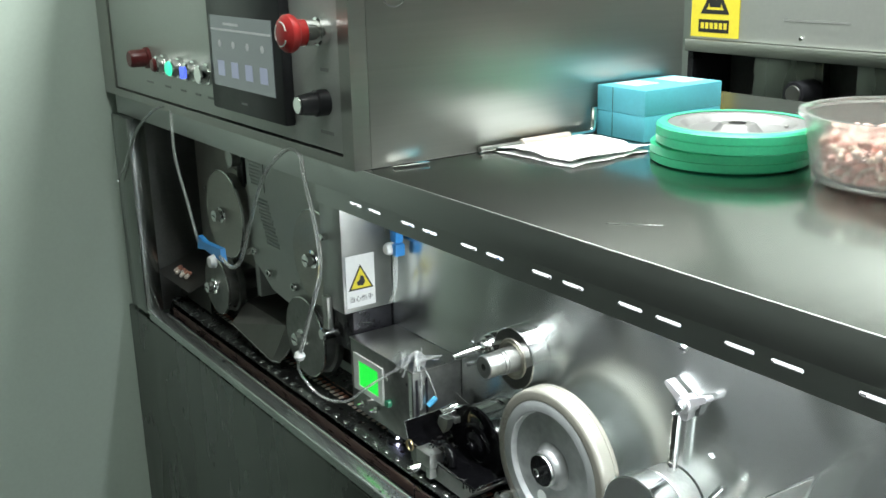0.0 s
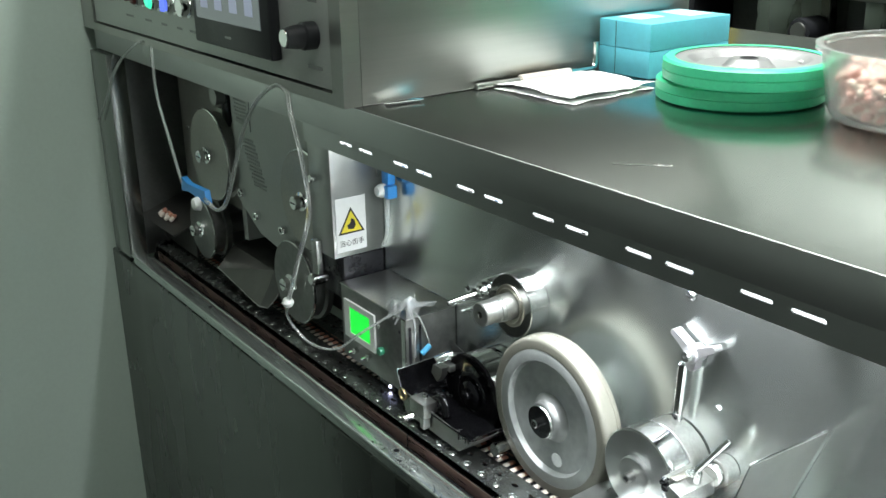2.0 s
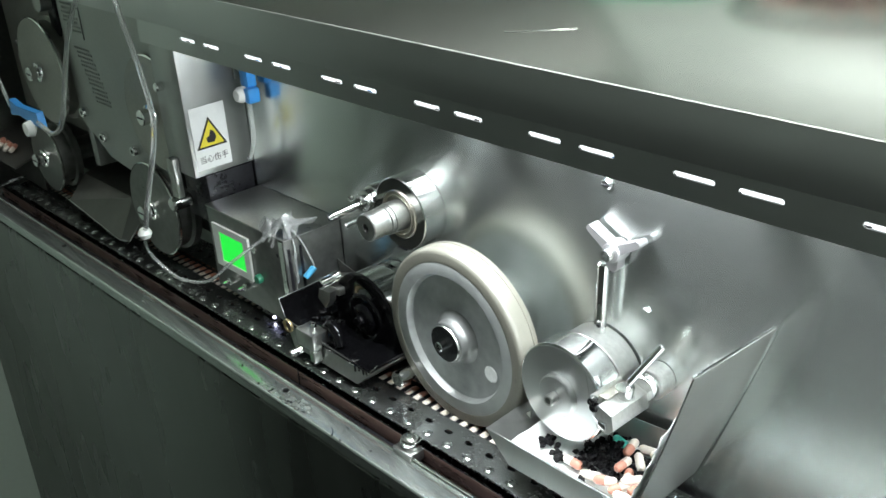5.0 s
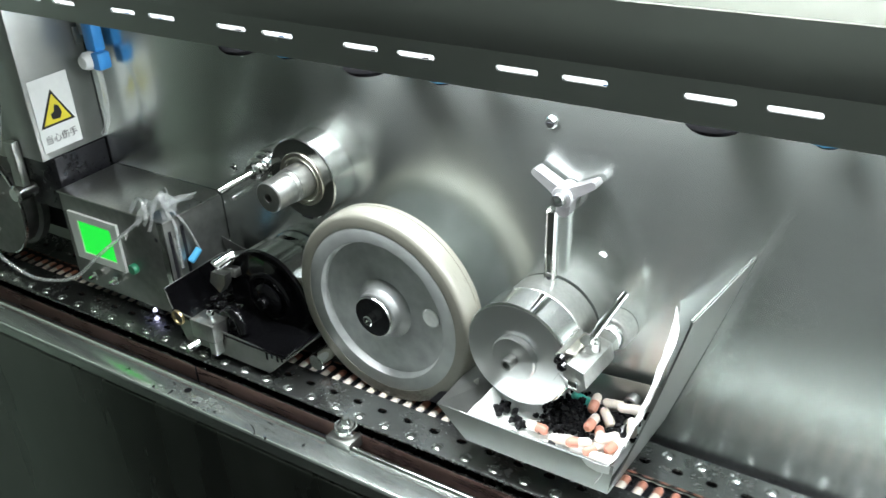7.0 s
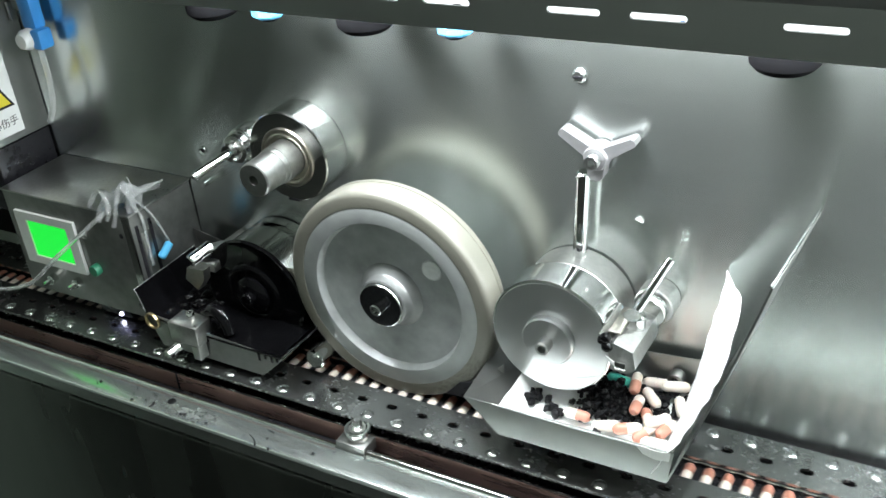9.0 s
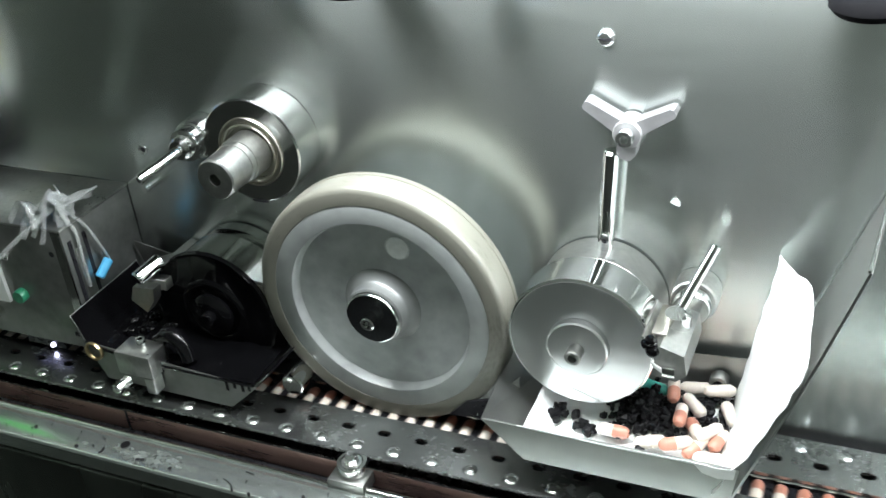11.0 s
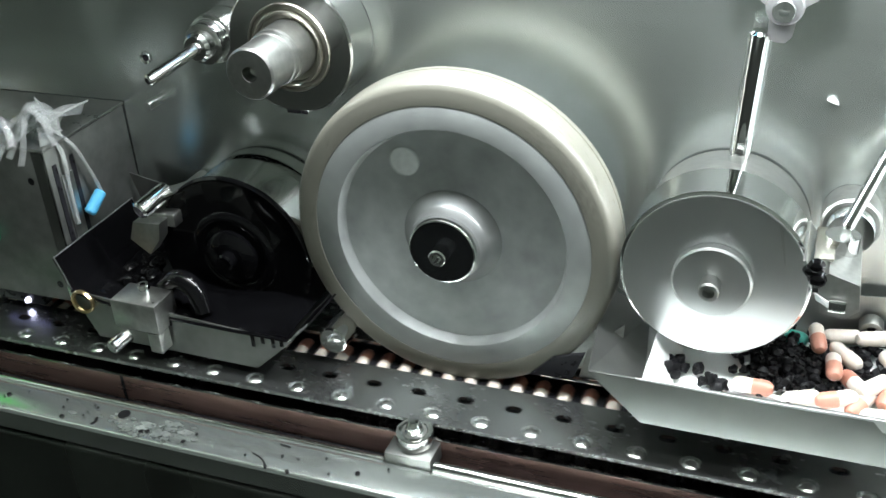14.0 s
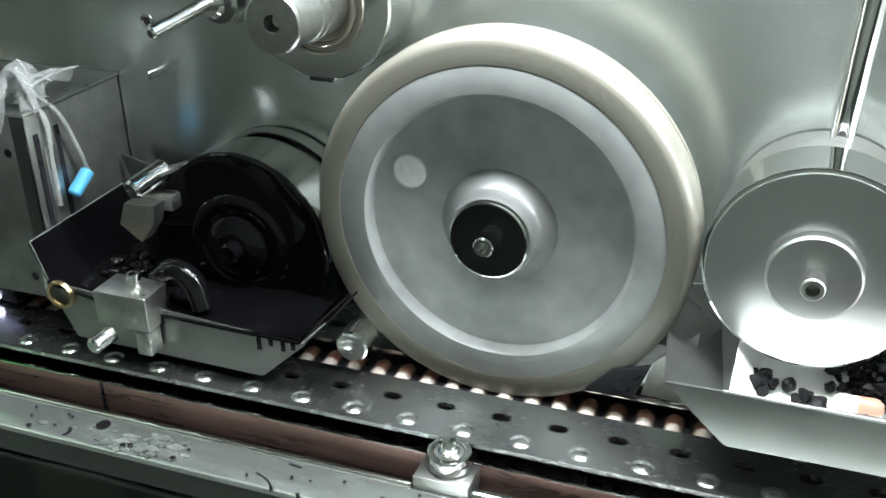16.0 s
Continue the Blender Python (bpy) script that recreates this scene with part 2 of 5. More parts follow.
def box(x0, x1, y0, y1, z0, z1, bev=0.0, bm=None):
    own = bmesh.new()
    bmesh.ops.create_cube(own, size=1.0)
    for v in own.verts:
        v.co = ((x0 + x1) / 2 + v.co.x * (x1 - x0), (y0 + y1) / 2 + v.co.y * (y1 - y0), (z0 + z1) / 2 + v.co.z * (z1 - z0))
    if bev:
        bmesh.ops.bevel(own, geom=own.edges[:], offset=bev, segments=2, affect="EDGES", profile=0.5)
    return merge(bm, own)


def merge(bm, own):
    if bm is None:
        return own
    me = bpy.data.meshes.new("tmp")
    own.to_mesh(me)
    own.free()
    bm.from_mesh(me)
    bpy.data.meshes.remove(me)
    return bm


def turned(profile, seg=48, axis="y", at=(0, 0, 0), bm=None, m=None):
    """A turned body: (radius, place along the axis) from front to back."""
    own = bmesh.new()
    rings = []
    for r, d in profile:
        if r < 1e-6:
            rings.append([own.verts.new((0, d, 0))])
        else:
            rings.append([own.verts.new((r * math.cos(2 * math.pi * i / seg), d, r * math.sin(2 * math.pi * i / seg))) for i in range(seg)])
    for a, b in zip(rings, rings[1:]):
        for i in range(seg):
            j = (i + 1) % seg
            if len(a) == 1 and len(b) == 1:
                continue
            if len(a) == 1:
                own.faces.new((a[0], b[i], b[j]))
            elif len(b) == 1:
                own.faces.new((a[i], a[j], b[0]))
            else:
                own.faces.new((a[i], a[j], b[j], b[i]))
    turn = {"y": Matrix.Identity(4), "z": Matrix.Rotation(radians(90), 4, "X"), "x": Matrix.Rotation(radians(-90), 4, "Z")}[axis]
    own.transform((m or Matrix.Translation(at)) @ turn)
    return merge(bm, own)


def rod(a, b, r, seg=14, bm=None, r2=None):
    a, b = Vector(a), Vector(b)
    d = b - a
    turn = d.to_track_quat("Y", "Z").to_matrix().to_4x4()
    n = d.length
    e = min(r * 0.25, n * 0.2)
    return turned([(0, 0), (r - e, 0), (r, e), (r2 or r, n - e), ((r2 or r) - e, n), (0, n)], seg, bm=bm, m=Matrix.Translation(a) @ turn)


def hose(points, r, seg=8, steps=6, bm=None):
    """A round hose through points."""
    pts = [Vector(p) for p in points]
    fine = []
    for i in range(len(pts) - 1):
        p0, p1, p2, p3 = pts[max(i - 1, 0)], pts[i], pts[i + 1], pts[min(i + 2, len(pts) - 1)]
        for s in range(steps):
            t = s / steps
            fine.append(0.5 * ((2 * p1) + (p2 - p0) * t + (2 * p0 - 5 * p1 + 4 * p2 - p3) * t * t + (3 * p1 - p0 - 3 * p2 + p3) * t ** 3))
    fine.append(pts[-1])
    own = bmesh.new()
    rings, side = [], None
    for i, p in enumerate(fine):
        d = (fine[min(i + 1, len(fine) - 1)] - fine[max(i - 1, 0)]).normalized()
        side = (side - d * side.dot(d)).normalized() if side else d.orthogonal().normalized()
        up = d.cross(side)
        rings.append([own.verts.new(p + r * (math.cos(2 * math.pi * k / seg) * side + math.sin(2 * math.pi * k / seg) * up)) for k in range(seg)])
    for a, b in zip(rings, rings[1:]):
        for k in range(seg):
            own.faces.new((a[k], a[(k + 1) % seg], b[(k + 1) % seg], b[k]))
    own.faces.new(rings[0])
    own.faces.new(rings[-1][::-1])
    return merge(bm, own)


def slab(outline, y0, y1, holes=(), bm=None, plane="xz"):
    """A plate with the outline (and holes) given in the plane, between two depths."""
    own = bmesh.new()
    loops = []
    for loop in (outline, *holes):
        vs = [own.verts.new((a, y0, b)) for a, b in loop]
        loops.append([own.edges.new((vs[i], vs[(i + 1) % len(vs)])) for i in range(len(vs))])
    bmesh.ops.triangle_fill(own, edges=[e for l in loops for e in l], use_beauty=True)
    got = bmesh.ops.extrude_face_region(own, geom=own.faces[:])
    for v in got["geom"]:
        if isinstance(v, bmesh.types.BMVert):
            v.co.y = y1
    if plane == "xy":
        for v in own.verts:
            v.co = (v.co.x, v.co.z, v.co.y)
    if plane == "yz":
        for v in own.verts:
            v.co = (v.co.y, v.co.x, v.co.z)
    return merge(bm, own)


def round_loop(cx, cz, w, h, n=6):
    """A slot with round ends (a circle if w equals h)."""
    r, out = min(w, h) / 2, []
    dx, dz = w / 2 - r, h / 2 - r
    for k, (sx, sz) in enumerate(((1, 1), (-1, 1), (-1, -1), (1, -1))):
        for i in range(n + 1):
            a = math.pi / 2 * (k + i / n)
            out.append((cx + sx * dx + r * math.cos(a), cz + sz * dz + r * math.sin(a)))
    clean = []
    for p in out:
        if not clean or (abs(p[0] - clean[-1][0]) + abs(p[1] - clean[-1][1])) > 1e-6:
            clean.append(p)
    if abs(clean[0][0] - clean[-1][0]) + abs(clean[0][1] - clean[-1][1]) < 1e-6:
        clean.pop()
    return clean


def rect(x0, x1, z0, z1):
    return [(x0, z0), (x1, z0), (x1, z1), (x0, z1)]


def lettering(text, size):
    """Flat raised letters, centred, as a mesh."""
    fc = bpy.data.curves.new("letters", "FONT")
    fc.body, fc.size, fc.extrude, fc.align_x, fc.align_y = text, size, 0.0001, "CENTER", "CENTER"
    tmp = bpy.data.objects.new("letters", fc)
    me = tmp.to_mesh()
    own = bmesh.new()
    own.from_mesh(me)
    tmp.to_mesh_clear()
    bpy.data.objects.remove(tmp)
    bpy.data.curves.remove(fc)
    return own


def hexbolt(at, r, h, axis="y", bm=None):
    """A socket head screw whose head looks to -y (or +z)."""
    prof = [(0, -h * 0.35), (r * 0.5, -h * 0.35), (r * 0.5, -h), (r * 0.9, -h), (r, -h * 0.88), (r, 0), (0, 0)]
    m = Matrix.Translation(at)
    if axis == "z":
        m = m @ Matrix.Rotation(radians(-90), 4, "X")
    return turned(prof, 20, bm=bm, m=m)


def sheet(rows, thick=0.0, bm=None):
    """A grid of points as a thin sheet."""
    own = bmesh.new()
    g = [[own.verts.new(p) for p in r] for r in rows]
    for a, b in zip(g, g[1:]):
        for i in range(len(a) - 1):
            own.faces.new((a[i], a[i + 1], b[i + 1], b[i]))
    if thick:
        bmesh.ops.recalc_face_normals(own, faces=own.faces[:])
        bmesh.ops.solidify(own, geom=own.faces[:], thickness=thick)
    return merge(bm, own)


# ---- room ----
def room():
    x0, x1, y0, y1, h = -1.062, 3.6, -3.2, 3.4, 2.7
    # west wall ends short; the unseen space past it is added to darken reflections
    xw, ye = -3.2, -0.62
    tagged(part("floor", box(xw, x1, y0, y1, -0.1, 0), M_FLOOR), "grey resin floor of the workshop", "floor", kind="structure")
    tagged(part("ceiling", box(xw, x1, y0, y1, h, h + 0.1), M_CEIL), "white board ceiling", "ceiling", kind="structure")
    tagged(part("wall_west", box(x0 - 0.1, x0, ye, y1, 0, h), M_WALL), "pale green painted wall beside the machine", "wall", kind="structure")
    tagged(part("wall_east", box(x1, x1 + 0.1, y0, y1, 0, h), M_FARWALL), "pale painted wall", "wall", kind="structure")
    tagged(part("wall_south", box(xw, x1, y0 - 0.1, y0, 0, h), M_FARWALL), "pale painted wall", "wall", kind="structure")
    tagged(part("wall_north", box(x0, x1, y1, y1 + 0.1, 0, h), M_WALL), "pale green painted wall", "wall", kind="structure")
    tagged(part("wall_unseen_west", box(xw - 0.1, xw, y0, y1, 0, h), M_FARWALL), "pale painted wall of an added unseen space", "wall", kind="structure")
    tagged(part("wall_unseen_north", box(xw, x0 - 0.1, y1, y1 + 0.1, 0, h), M_FARWALL), "pale painted wall of an added unseen space", "wall", kind="structure")
    for x, y in ((0.3, -0.5), (-0.25, 0.25)):
        t = thing("ceiling_light", "long white fluorescent ceiling light", "ceiling light", (x, y, h), group="ceiling lights")
        part("housing", box(-0.8, 0.8, -0.18, 0.18, -0.05, -0.001, 0.004), M_WHITE, t)
        part("diffuser", box(-0.76, 0.76, -0.15, 0.15, -0.056, -0.0505), M_CEILGLOW, t)
    t = thing("wall_socket", "small white wall socket plate with dark opening", "socket", (-1.062, -0.5, 0.62))
    part("plate", box(0.0, 0.008, -0.043, 0.043, -0.043, 0.043, 0.003), M_WHITE, t)
    part("outlet", box(0.0085, 0.010, -0.018, 0.018, -0.02, 0.02), M_GAP, t)


# ---- the machine's fixed body ----
XL, XR = -1.032, 1.25
TOPZ = 1.236


def machine_body():
    t = thing("capsule_printer", "brushed stainless steel capsule printing machine with lit open front", "machine")
    part("back_panel", box(-0.43, XR, 0.0, 0.004, 0.84, 1.205), M_PANEL, t, "brushed stainless back sheet")
    part("worktop", box(XL, XR, -0.130, 0.60, 1.203, TOPZ, 0.0003), M_TOP, t, "smooth stainless worktop")
    # front strip with its pairs of slots
    holes = []
    for k in range(-1, 12):
        x = -0.265 + 0.1062 * k
        for dx in (0.0, 0.040):
            if -0.33 < x + dx < XR - 0.05:
                holes.append(round_loop(x + dx + 0.0135, 1.1897, 0.026, 0.0033, 3))
    part("slotted_strip", slab(rect(-0.345, XR, 1.176, 1.2028), -0.1195, -0.1180, holes), M_FASCIA, t, "dark steel strip with bright light slots", smooth=False)
    part("worktop_edge", box(XL, XR, -0.1325, -0.1301, 1.2035, 1.2362, 0.0004), M_FASCIA, t, "dark folded steel edge")
    part("led_bar", box(-0.31, 1.2, -0.1145, -0.1085, 1.1775, 1.1905, 0.001), M_LED, t, "glowing white LED bar")
    rng = random.Random(21)
    for i in range(40):
        x = -0.30 + i * 0.0373 + rng.uniform(-0.002, 0.002)
        part("led_chip", box(x, x + rng.uniform(0.002, 0.006), -0.1156, -0.1147, 1.1845 + rng.uniform(0, 0.002), 1.1875), rng.choice((M_GAP, M_GAP, M_DARKRED, M_BLUE)), t)
    part("led_channel", box(-0.31, 1.2, -0.1080, -0.098, 1.1785, 1.2028), M_DULL, t)
    # left post, front panel and ledge
    part("front_post", box(-1.030, -0.952, -0.145, -0.115, 0.862, 1.2025, 0.002), M_POST, t, "folded steel corner post")
    part("end_plate", box(-1.022, -1.018, -0.1145, 0.3, 0.84, 1.2025), M_SHADESHEET, t)
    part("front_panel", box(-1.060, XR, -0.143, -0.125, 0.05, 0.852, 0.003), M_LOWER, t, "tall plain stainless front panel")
    # ledge with a rounded nose and a back edge folded down, section in y and z
    section = [(-0.1105, 0.8572), (-0.1255, 0.8695), (-0.1265, 0.8700), (-0.1424, 0.8700), (-0.1438, 0.8697), (-0.1446, 0.8690), (-0.1450, 0.8680), (-0.1444, 0.8664), (-0.1410, 0.8650), (-0.1410, 0.8530), (-0.1105, 0.8530)]
    part("ledge", slab(section, -0.951, XR, plane="yz"), M_LEDGE, t, "scratched ink-spotted steel ledge")
    part("guide_rail", box(-0.95, XR, -0.0990, -0.0976, 0.845, 0.8668, 0.0003), M_RAIL, t, "brown bronze guide rail")
    part("rail_lip", box(-0.95, XR, -0.0993, -0.0980, 0.8669, 0.8677), M_CHROME, t)
    # near-black fillers put the shade of the gaps into their colour
    part("rail_gap", box(-0.88, 1.12, -0.0970, -0.020, 0.840, 0.850), M_GAP, t)
    part("ledge_gutter", box(-0.95, XR, -0.1100, -0.0995, 0.845, 0.8515), M_GAP, t)
    part("bed", box(-0.95, XR, -0.018, 0.0, 0.845, 0.868), M_GAP, t)
    part("inner_end", box(-1.0175, -0.445, 0.05, 0.055, 0.84, 1.2025), M_SHADESHEET, t, "sheet at the back of the feed bay, coloured in its shade")
    part("side_divider", box(-0.448, -0.4305, 0.001, 0.055, 0.84, 1.2025), M_SHADESHEET, t)
    part("far_end_plate", box(XR - 0.004, XR, -0.1175, -0.0005, 0.876, 1.2025), M_PANEL, t)
    # marks lie on top of the ledge
    on_ledge = Matrix.Translation((0, -0.1262, 0.8700))
    srng = random.Random(14)
    for i in range(34):
        x, y, r = srng.gauss(-0.140, 0.019), srng.uniform(-0.0160, -0.003), srng.uniform(0.0006, 0.0034)
        out = [(x + r * 1.8 * srng.uniform(0.4, 1.2) * math.cos(k * 0.628), y + r * 0.8 * srng.uniform(0.4, 1.2) * math.sin(k * 0.628)) for k in range(10)]
        z = 0.00012 + 0.000012 * i
        bm = slab(out, z, z + 0.00001, plane="xy")
        bm.transform(on_ledge)
        part("ledge_stain", bm, M_STAIN if i % 3 else M_SMUDGE, t, smooth=False)
    rng = random.Random(4)
    for i in range(26):
        x, y = rng.uniform(-0.25, 0.02), rng.uniform(-0.0165, -0.002)
        r = rng.choice((0.0004, 0.0005, 0.0007, 0.0013))
        part("ink_spot", turned([(0, 0), (r * 0.8, 0), (r, -0.0002)], 9, m=on_ledge @ Matrix.Translation((x, y, 0.0008)) @ Matrix.Rotation(radians(90), 4, "X")), M_INKROUGH, t)
    # dark nicks and curved scratches near the nose
    for pts, r in (([(-0.0760, -0.0107), (-0.0720, -0.0120), (-0.0680, -0.0145), (-0.0660, -0.0168)], 0.00045), ([(-0.0660, -0.0168), (-0.0650, -0.0184)], 0.0008), ([(-0.0545, -0.0166), (-0.0530, -0.0184)], 0.0009),
                   ([(-0.0613, -0.0076), (-0.0605, -0.0100)], 0.0006), ([(-0.0660, -0.0012), (-0.0600, -0.0020)], 0.0006), ([(-0.0535, -0.0080), (-0.0520, -0.0085)], 0.0005), ([(-0.168, -0.0105), (-0.1665, -0.0130), (-0.1675, -0.0160)], 0.0009)):
        bm = hose([(x, y, 0.0) for x, y in pts], r, 6, 4)
        bm.transform(on_ledge @ Matrix.Diagonal((1, 1, 0.4, 1)))
        part("ledge_scratch", bm, M_INKROUGH, t)
    for x in (-0.681, -0.181, 0.319, 0.819):
        part("rail_seam", box(x - 0.0009, x + 0.0009, -0.0994, -0.0989, 0.8455, 0.8668), M_GAP, t)
        # each hole is a flat dark disc, its shade in the colour
        part("ledge_hole", turned([(0, 0), (0.0032, 0), (0.0032, -0.0003)], 14, m=on_ledge @ Matrix.Translation((x + 0.0255, -0.0040, 0.0004)) @ Matrix.Rotation(radians(90), 4, "X")), M_INKROUGH, t)
    return t


def control_cabinet():
    t = thing("control_cabinet", "brushed stainless control cabinet on the worktop", "cabinet")
    z0, z1 = TOPZ + 0.0005, 1.62
    part("body", box(-1.055, -0.211, -0.120, 0.352, z0, z1, 0.001), M_CAB, t, "plain brushed stainless box")
    part("frame", slab(rect(-1.055, -0.211, z0, z1), -0.141, -0.1205, [rect(-0.998, -0.234, z0 + 0.012, z1 - 0.015)]), M_CAB, t, smooth=False)
    part("door_panel", box(-0.996, -0.236, -0.138, -0.1285, z0 + 0.014, z1 - 0.017, 0.001), M_DOOR, t, "flat grey operating panel")
    f = -0.138
    hmi = part("touch_panel", box(-0.555, -0.345, f - 0.014, f - 0.0002, 1.268, 1.425, 0.003), M_BLACK, t, "black framed touch panel")
    part("screen", box(-0.541, -0.366, f - 0.0150, f - 0.0141, 1.299, 1.386), M_SCREEN, hmi, "dim grey lit screen")
    for i in range(4):
        x = -0.528 + i * 0.041
        part("icon", box(x + 0.003, x + 0.023, f - 0.0155, f - 0.01505, 1.312, 1.331), M_ICON, hmi)
        part("icon", turned([(0, 0), (0.0045, 0), (0.0045, 0.0004)], 14, at=(x + 0.013, f - 0.0155, 1.352)), M_ICONW, hmi)
    part("status_bar", box(-0.539, -0.368, f - 0.0155, f - 0.01505, 1.368, 1.3705), M_ICONW, hmi)
    part("caption", box(-0.50, -0.455, f - 0.0155, f - 0.01505, 1.375, 1.378), M_ICONW, hmi)
    part("logo_bar", box(-0.463, -0.447, f - 0.0146, f - 0.0141, 1.281, 1.2835), M_GREYPRINT, hmi)
    es = part("emergency_stop", turned([(0, -0.052), (0.008, -0.0525), (0.016, -0.050), (0.0195, -0.046), (0.020, -0.041), (0.018, -0.037), (0.014, -0.034), (0.0135, -0.026), (0, -0.026)], 32, at=(-0.266, f, 1.379)), M_RED, t, "red mushroom emergency stop")
    part("collar", turned([(0, -0.026), (0.0145, -0.026), (0.0145, -0.016), (0.0128, -0.015), (0.0128, -0.011), (0.015, -0.010), (0.015, -0.0003), (0, -0.0003)], 28, at=(-0.266, f, 1.379)), M_CHROME, es)
    for a0 in (0.3, 2.4, 4.5):
        pts = [(-0.266 + 0.0125 * math.cos(a0 + i * 0.22), f - 0.0518, 1.379 + 0.0125 * math.sin(a0 + i * 0.22)) for i in range(7)]
        part("arrow_mark", hose(pts, 0.0008, 5, 2), M_WHITE, es)
    kn = part("speed_knob", turned([(0, -0.034), (0.0095, -0.034), (0.0105, -0.033), (0.0125, -0.020), (0.0125, -0.015), (0.0145, -0.013), (0.0145, -0.0003), (0, -0.0003)], 30, at=(-0.272, f, 1.303)), M_BLACK, t, "black potentiometer knob with silver cap")
    part("cap", turned([(0, -0.0352), (0.0085, -0.0352), (0.009, -0.0342)], 24, at=(-0.272, f, 1.303)), M_CHROME, kn)
    for x in (-0.592, -0.64, -0.695, -0.755):
        face = {-0.592: M_CHROME, -0.64: M_GLOWBLUE, -0.695: M_GLOWGREEN, -0.755: M_DARKRED}[x]
        b = part("push_button", turned([(0, -0.018), (0.0115, -0.018), (0.013, -0.016), (0.013, -0.010), (0.0115, -0.009), (0.0115, -0.007), (0.0145, -0.006), (0.0145, -0.0003), (0, -0.0003)], 26, at=(x, f, 1.306)), M_CHROME, t)
        if x == -0.64:
            part("lamp", box(x - 0.003, x + 0.003, f - 0.0235, f - 0.0185, 1.297, 1.313, 0.001), face, b, "glowing blue lever lamp")
        elif x != -0.592:
            part("lens", turned([(0, -0.0225), (0.008, -0.022), (0.0105, -0.0182)], 22, at=(x, f, 1.306)), face, b)
    al = part("alarm_lamp", turned([(0, -0.03), (0.011, -0.03), (0.013, -0.027), (0.0135, -0.006), (0.016, -0.005), (0.016, -0.0003), (0, -0.0003)], 26, at=(-0.83, f, 1.31)), M_DARKRED, t, "dark red alarm lamp")
    for x, w in ((-0.83, 0.03), (-0.755, 0.024), (-0.695, 0.02), (-0.64, 0.018), (-0.592, 0.026), (-0.272, 0.03)):
        part("legend", box(x - w / 2, x + w / 2, f - 0.0006, f - 0.0002, 1.272 if x < -0.5 else 1.268, 1.275 if x < -0.5 else 1.272), M_PALEPRINT, t)
    part("legend", box(-0.28, -0.262, f - 0.0006, f - 0.0002, 1.336, 1.340), M_PALEPRINT, t)
    part("nameplate_bar", box(-0.90, -0.86, f - 0.0006, f - 0.0002, 1.395, 1.401), M_GREYPRINT, t)
    ring = part("side_mark", turned([(0.014, 0), (0.0155, -0.0004), (0.0155, 0.0)], 32, "x", (-0.2106, 0.0, 0)), M_PALEPRINT, t)
    ring.location = (0, -0.085, 1.418)
    return t


# ---- rotating parts ----
def print_wheel():
    t = thing("print_wheel", "large grey alloy print wheel with cream rubber tyre", "wheel", (-0.003, 0, 0.9495))
    part("disc", turned([(0, -0.0440), (0.0568, -0.0440), (0.0576, -0.0443), (0.0588, -0.0490), (0.0594, -0.0502), (0.0710, -0.0502), (0.0712, -0.050), (0.0712, -0.026), (0, -0.026)], 96), M_WHEEL, t, "recessed grey alloy disc")
    part("rim_ring", turned([(0.0578, -0.0446), (0.0590, -0.0493), (0.0596, -0.0505), (0.0709, -0.0505), (0.0712, -0.0503)], 96), M_RING, t, "lighter machined ring")
    part("tyre", turned([(0.0711, -0.0500), (0.0713, -0.0506), (0.0788, -0.0508), (0.0808, -0.0501), (0.0822, -0.0485), (0.0829, -0.0455), (0.0831, -0.0395), (0.0831, -0.0345), (0.0825, -0.0341), (0.0825, -0.0336), (0.0831, -0.0332), (0.0829, -0.0298), (0.0818, -0.0278), (0.077, -0.027), (0.0714, -0.027)], 128), M_TYRE, t, "cream rubber tyre")
    h = part("hub", turned([(0, -0.0570), (0.0172, -0.0570), (0.0184, -0.0560), (0.0190, -0.0500), (0.0200, -0.0485), (0.0240, -0.0452), (0.0256, -0.0441)], 64), M_HUB, t, "raised alloy hub")
    part("cap", turned([(0, -0.0595), (0.0162, -0.0595), (0.0172, -0.0585), (0.0172, -0.0571)], 48), M_CAPDARK, h, "dark hub cap")
    part("cap_edge", turned([(0.0163, -0.0596), (0.0169, -0.0593), (0.0173, -0.0585), (0.0175, -0.0572)], 48), M_STEEL, h)
    part("axle_bolt", turned([(0, -0.0610), (0.0024, -0.0610), (0.0024, -0.0666), (0.0038, -0.0666), (0.0044, -0.0659), (0.0044, -0.0597)], 24), M_CHROME, h)
    part("balance_plug", turned([(0, -0.0446), (0.0072, -0.0446), (0.0075, -0.0441)], 28, at=(0.0448, 0, 0)), M_PLUG, t, "round white plug in the disc")
    part("axle", turned([(0.030, -0.0255), (0.030, -0.003)], 40), M_STEEL, t)
    return t


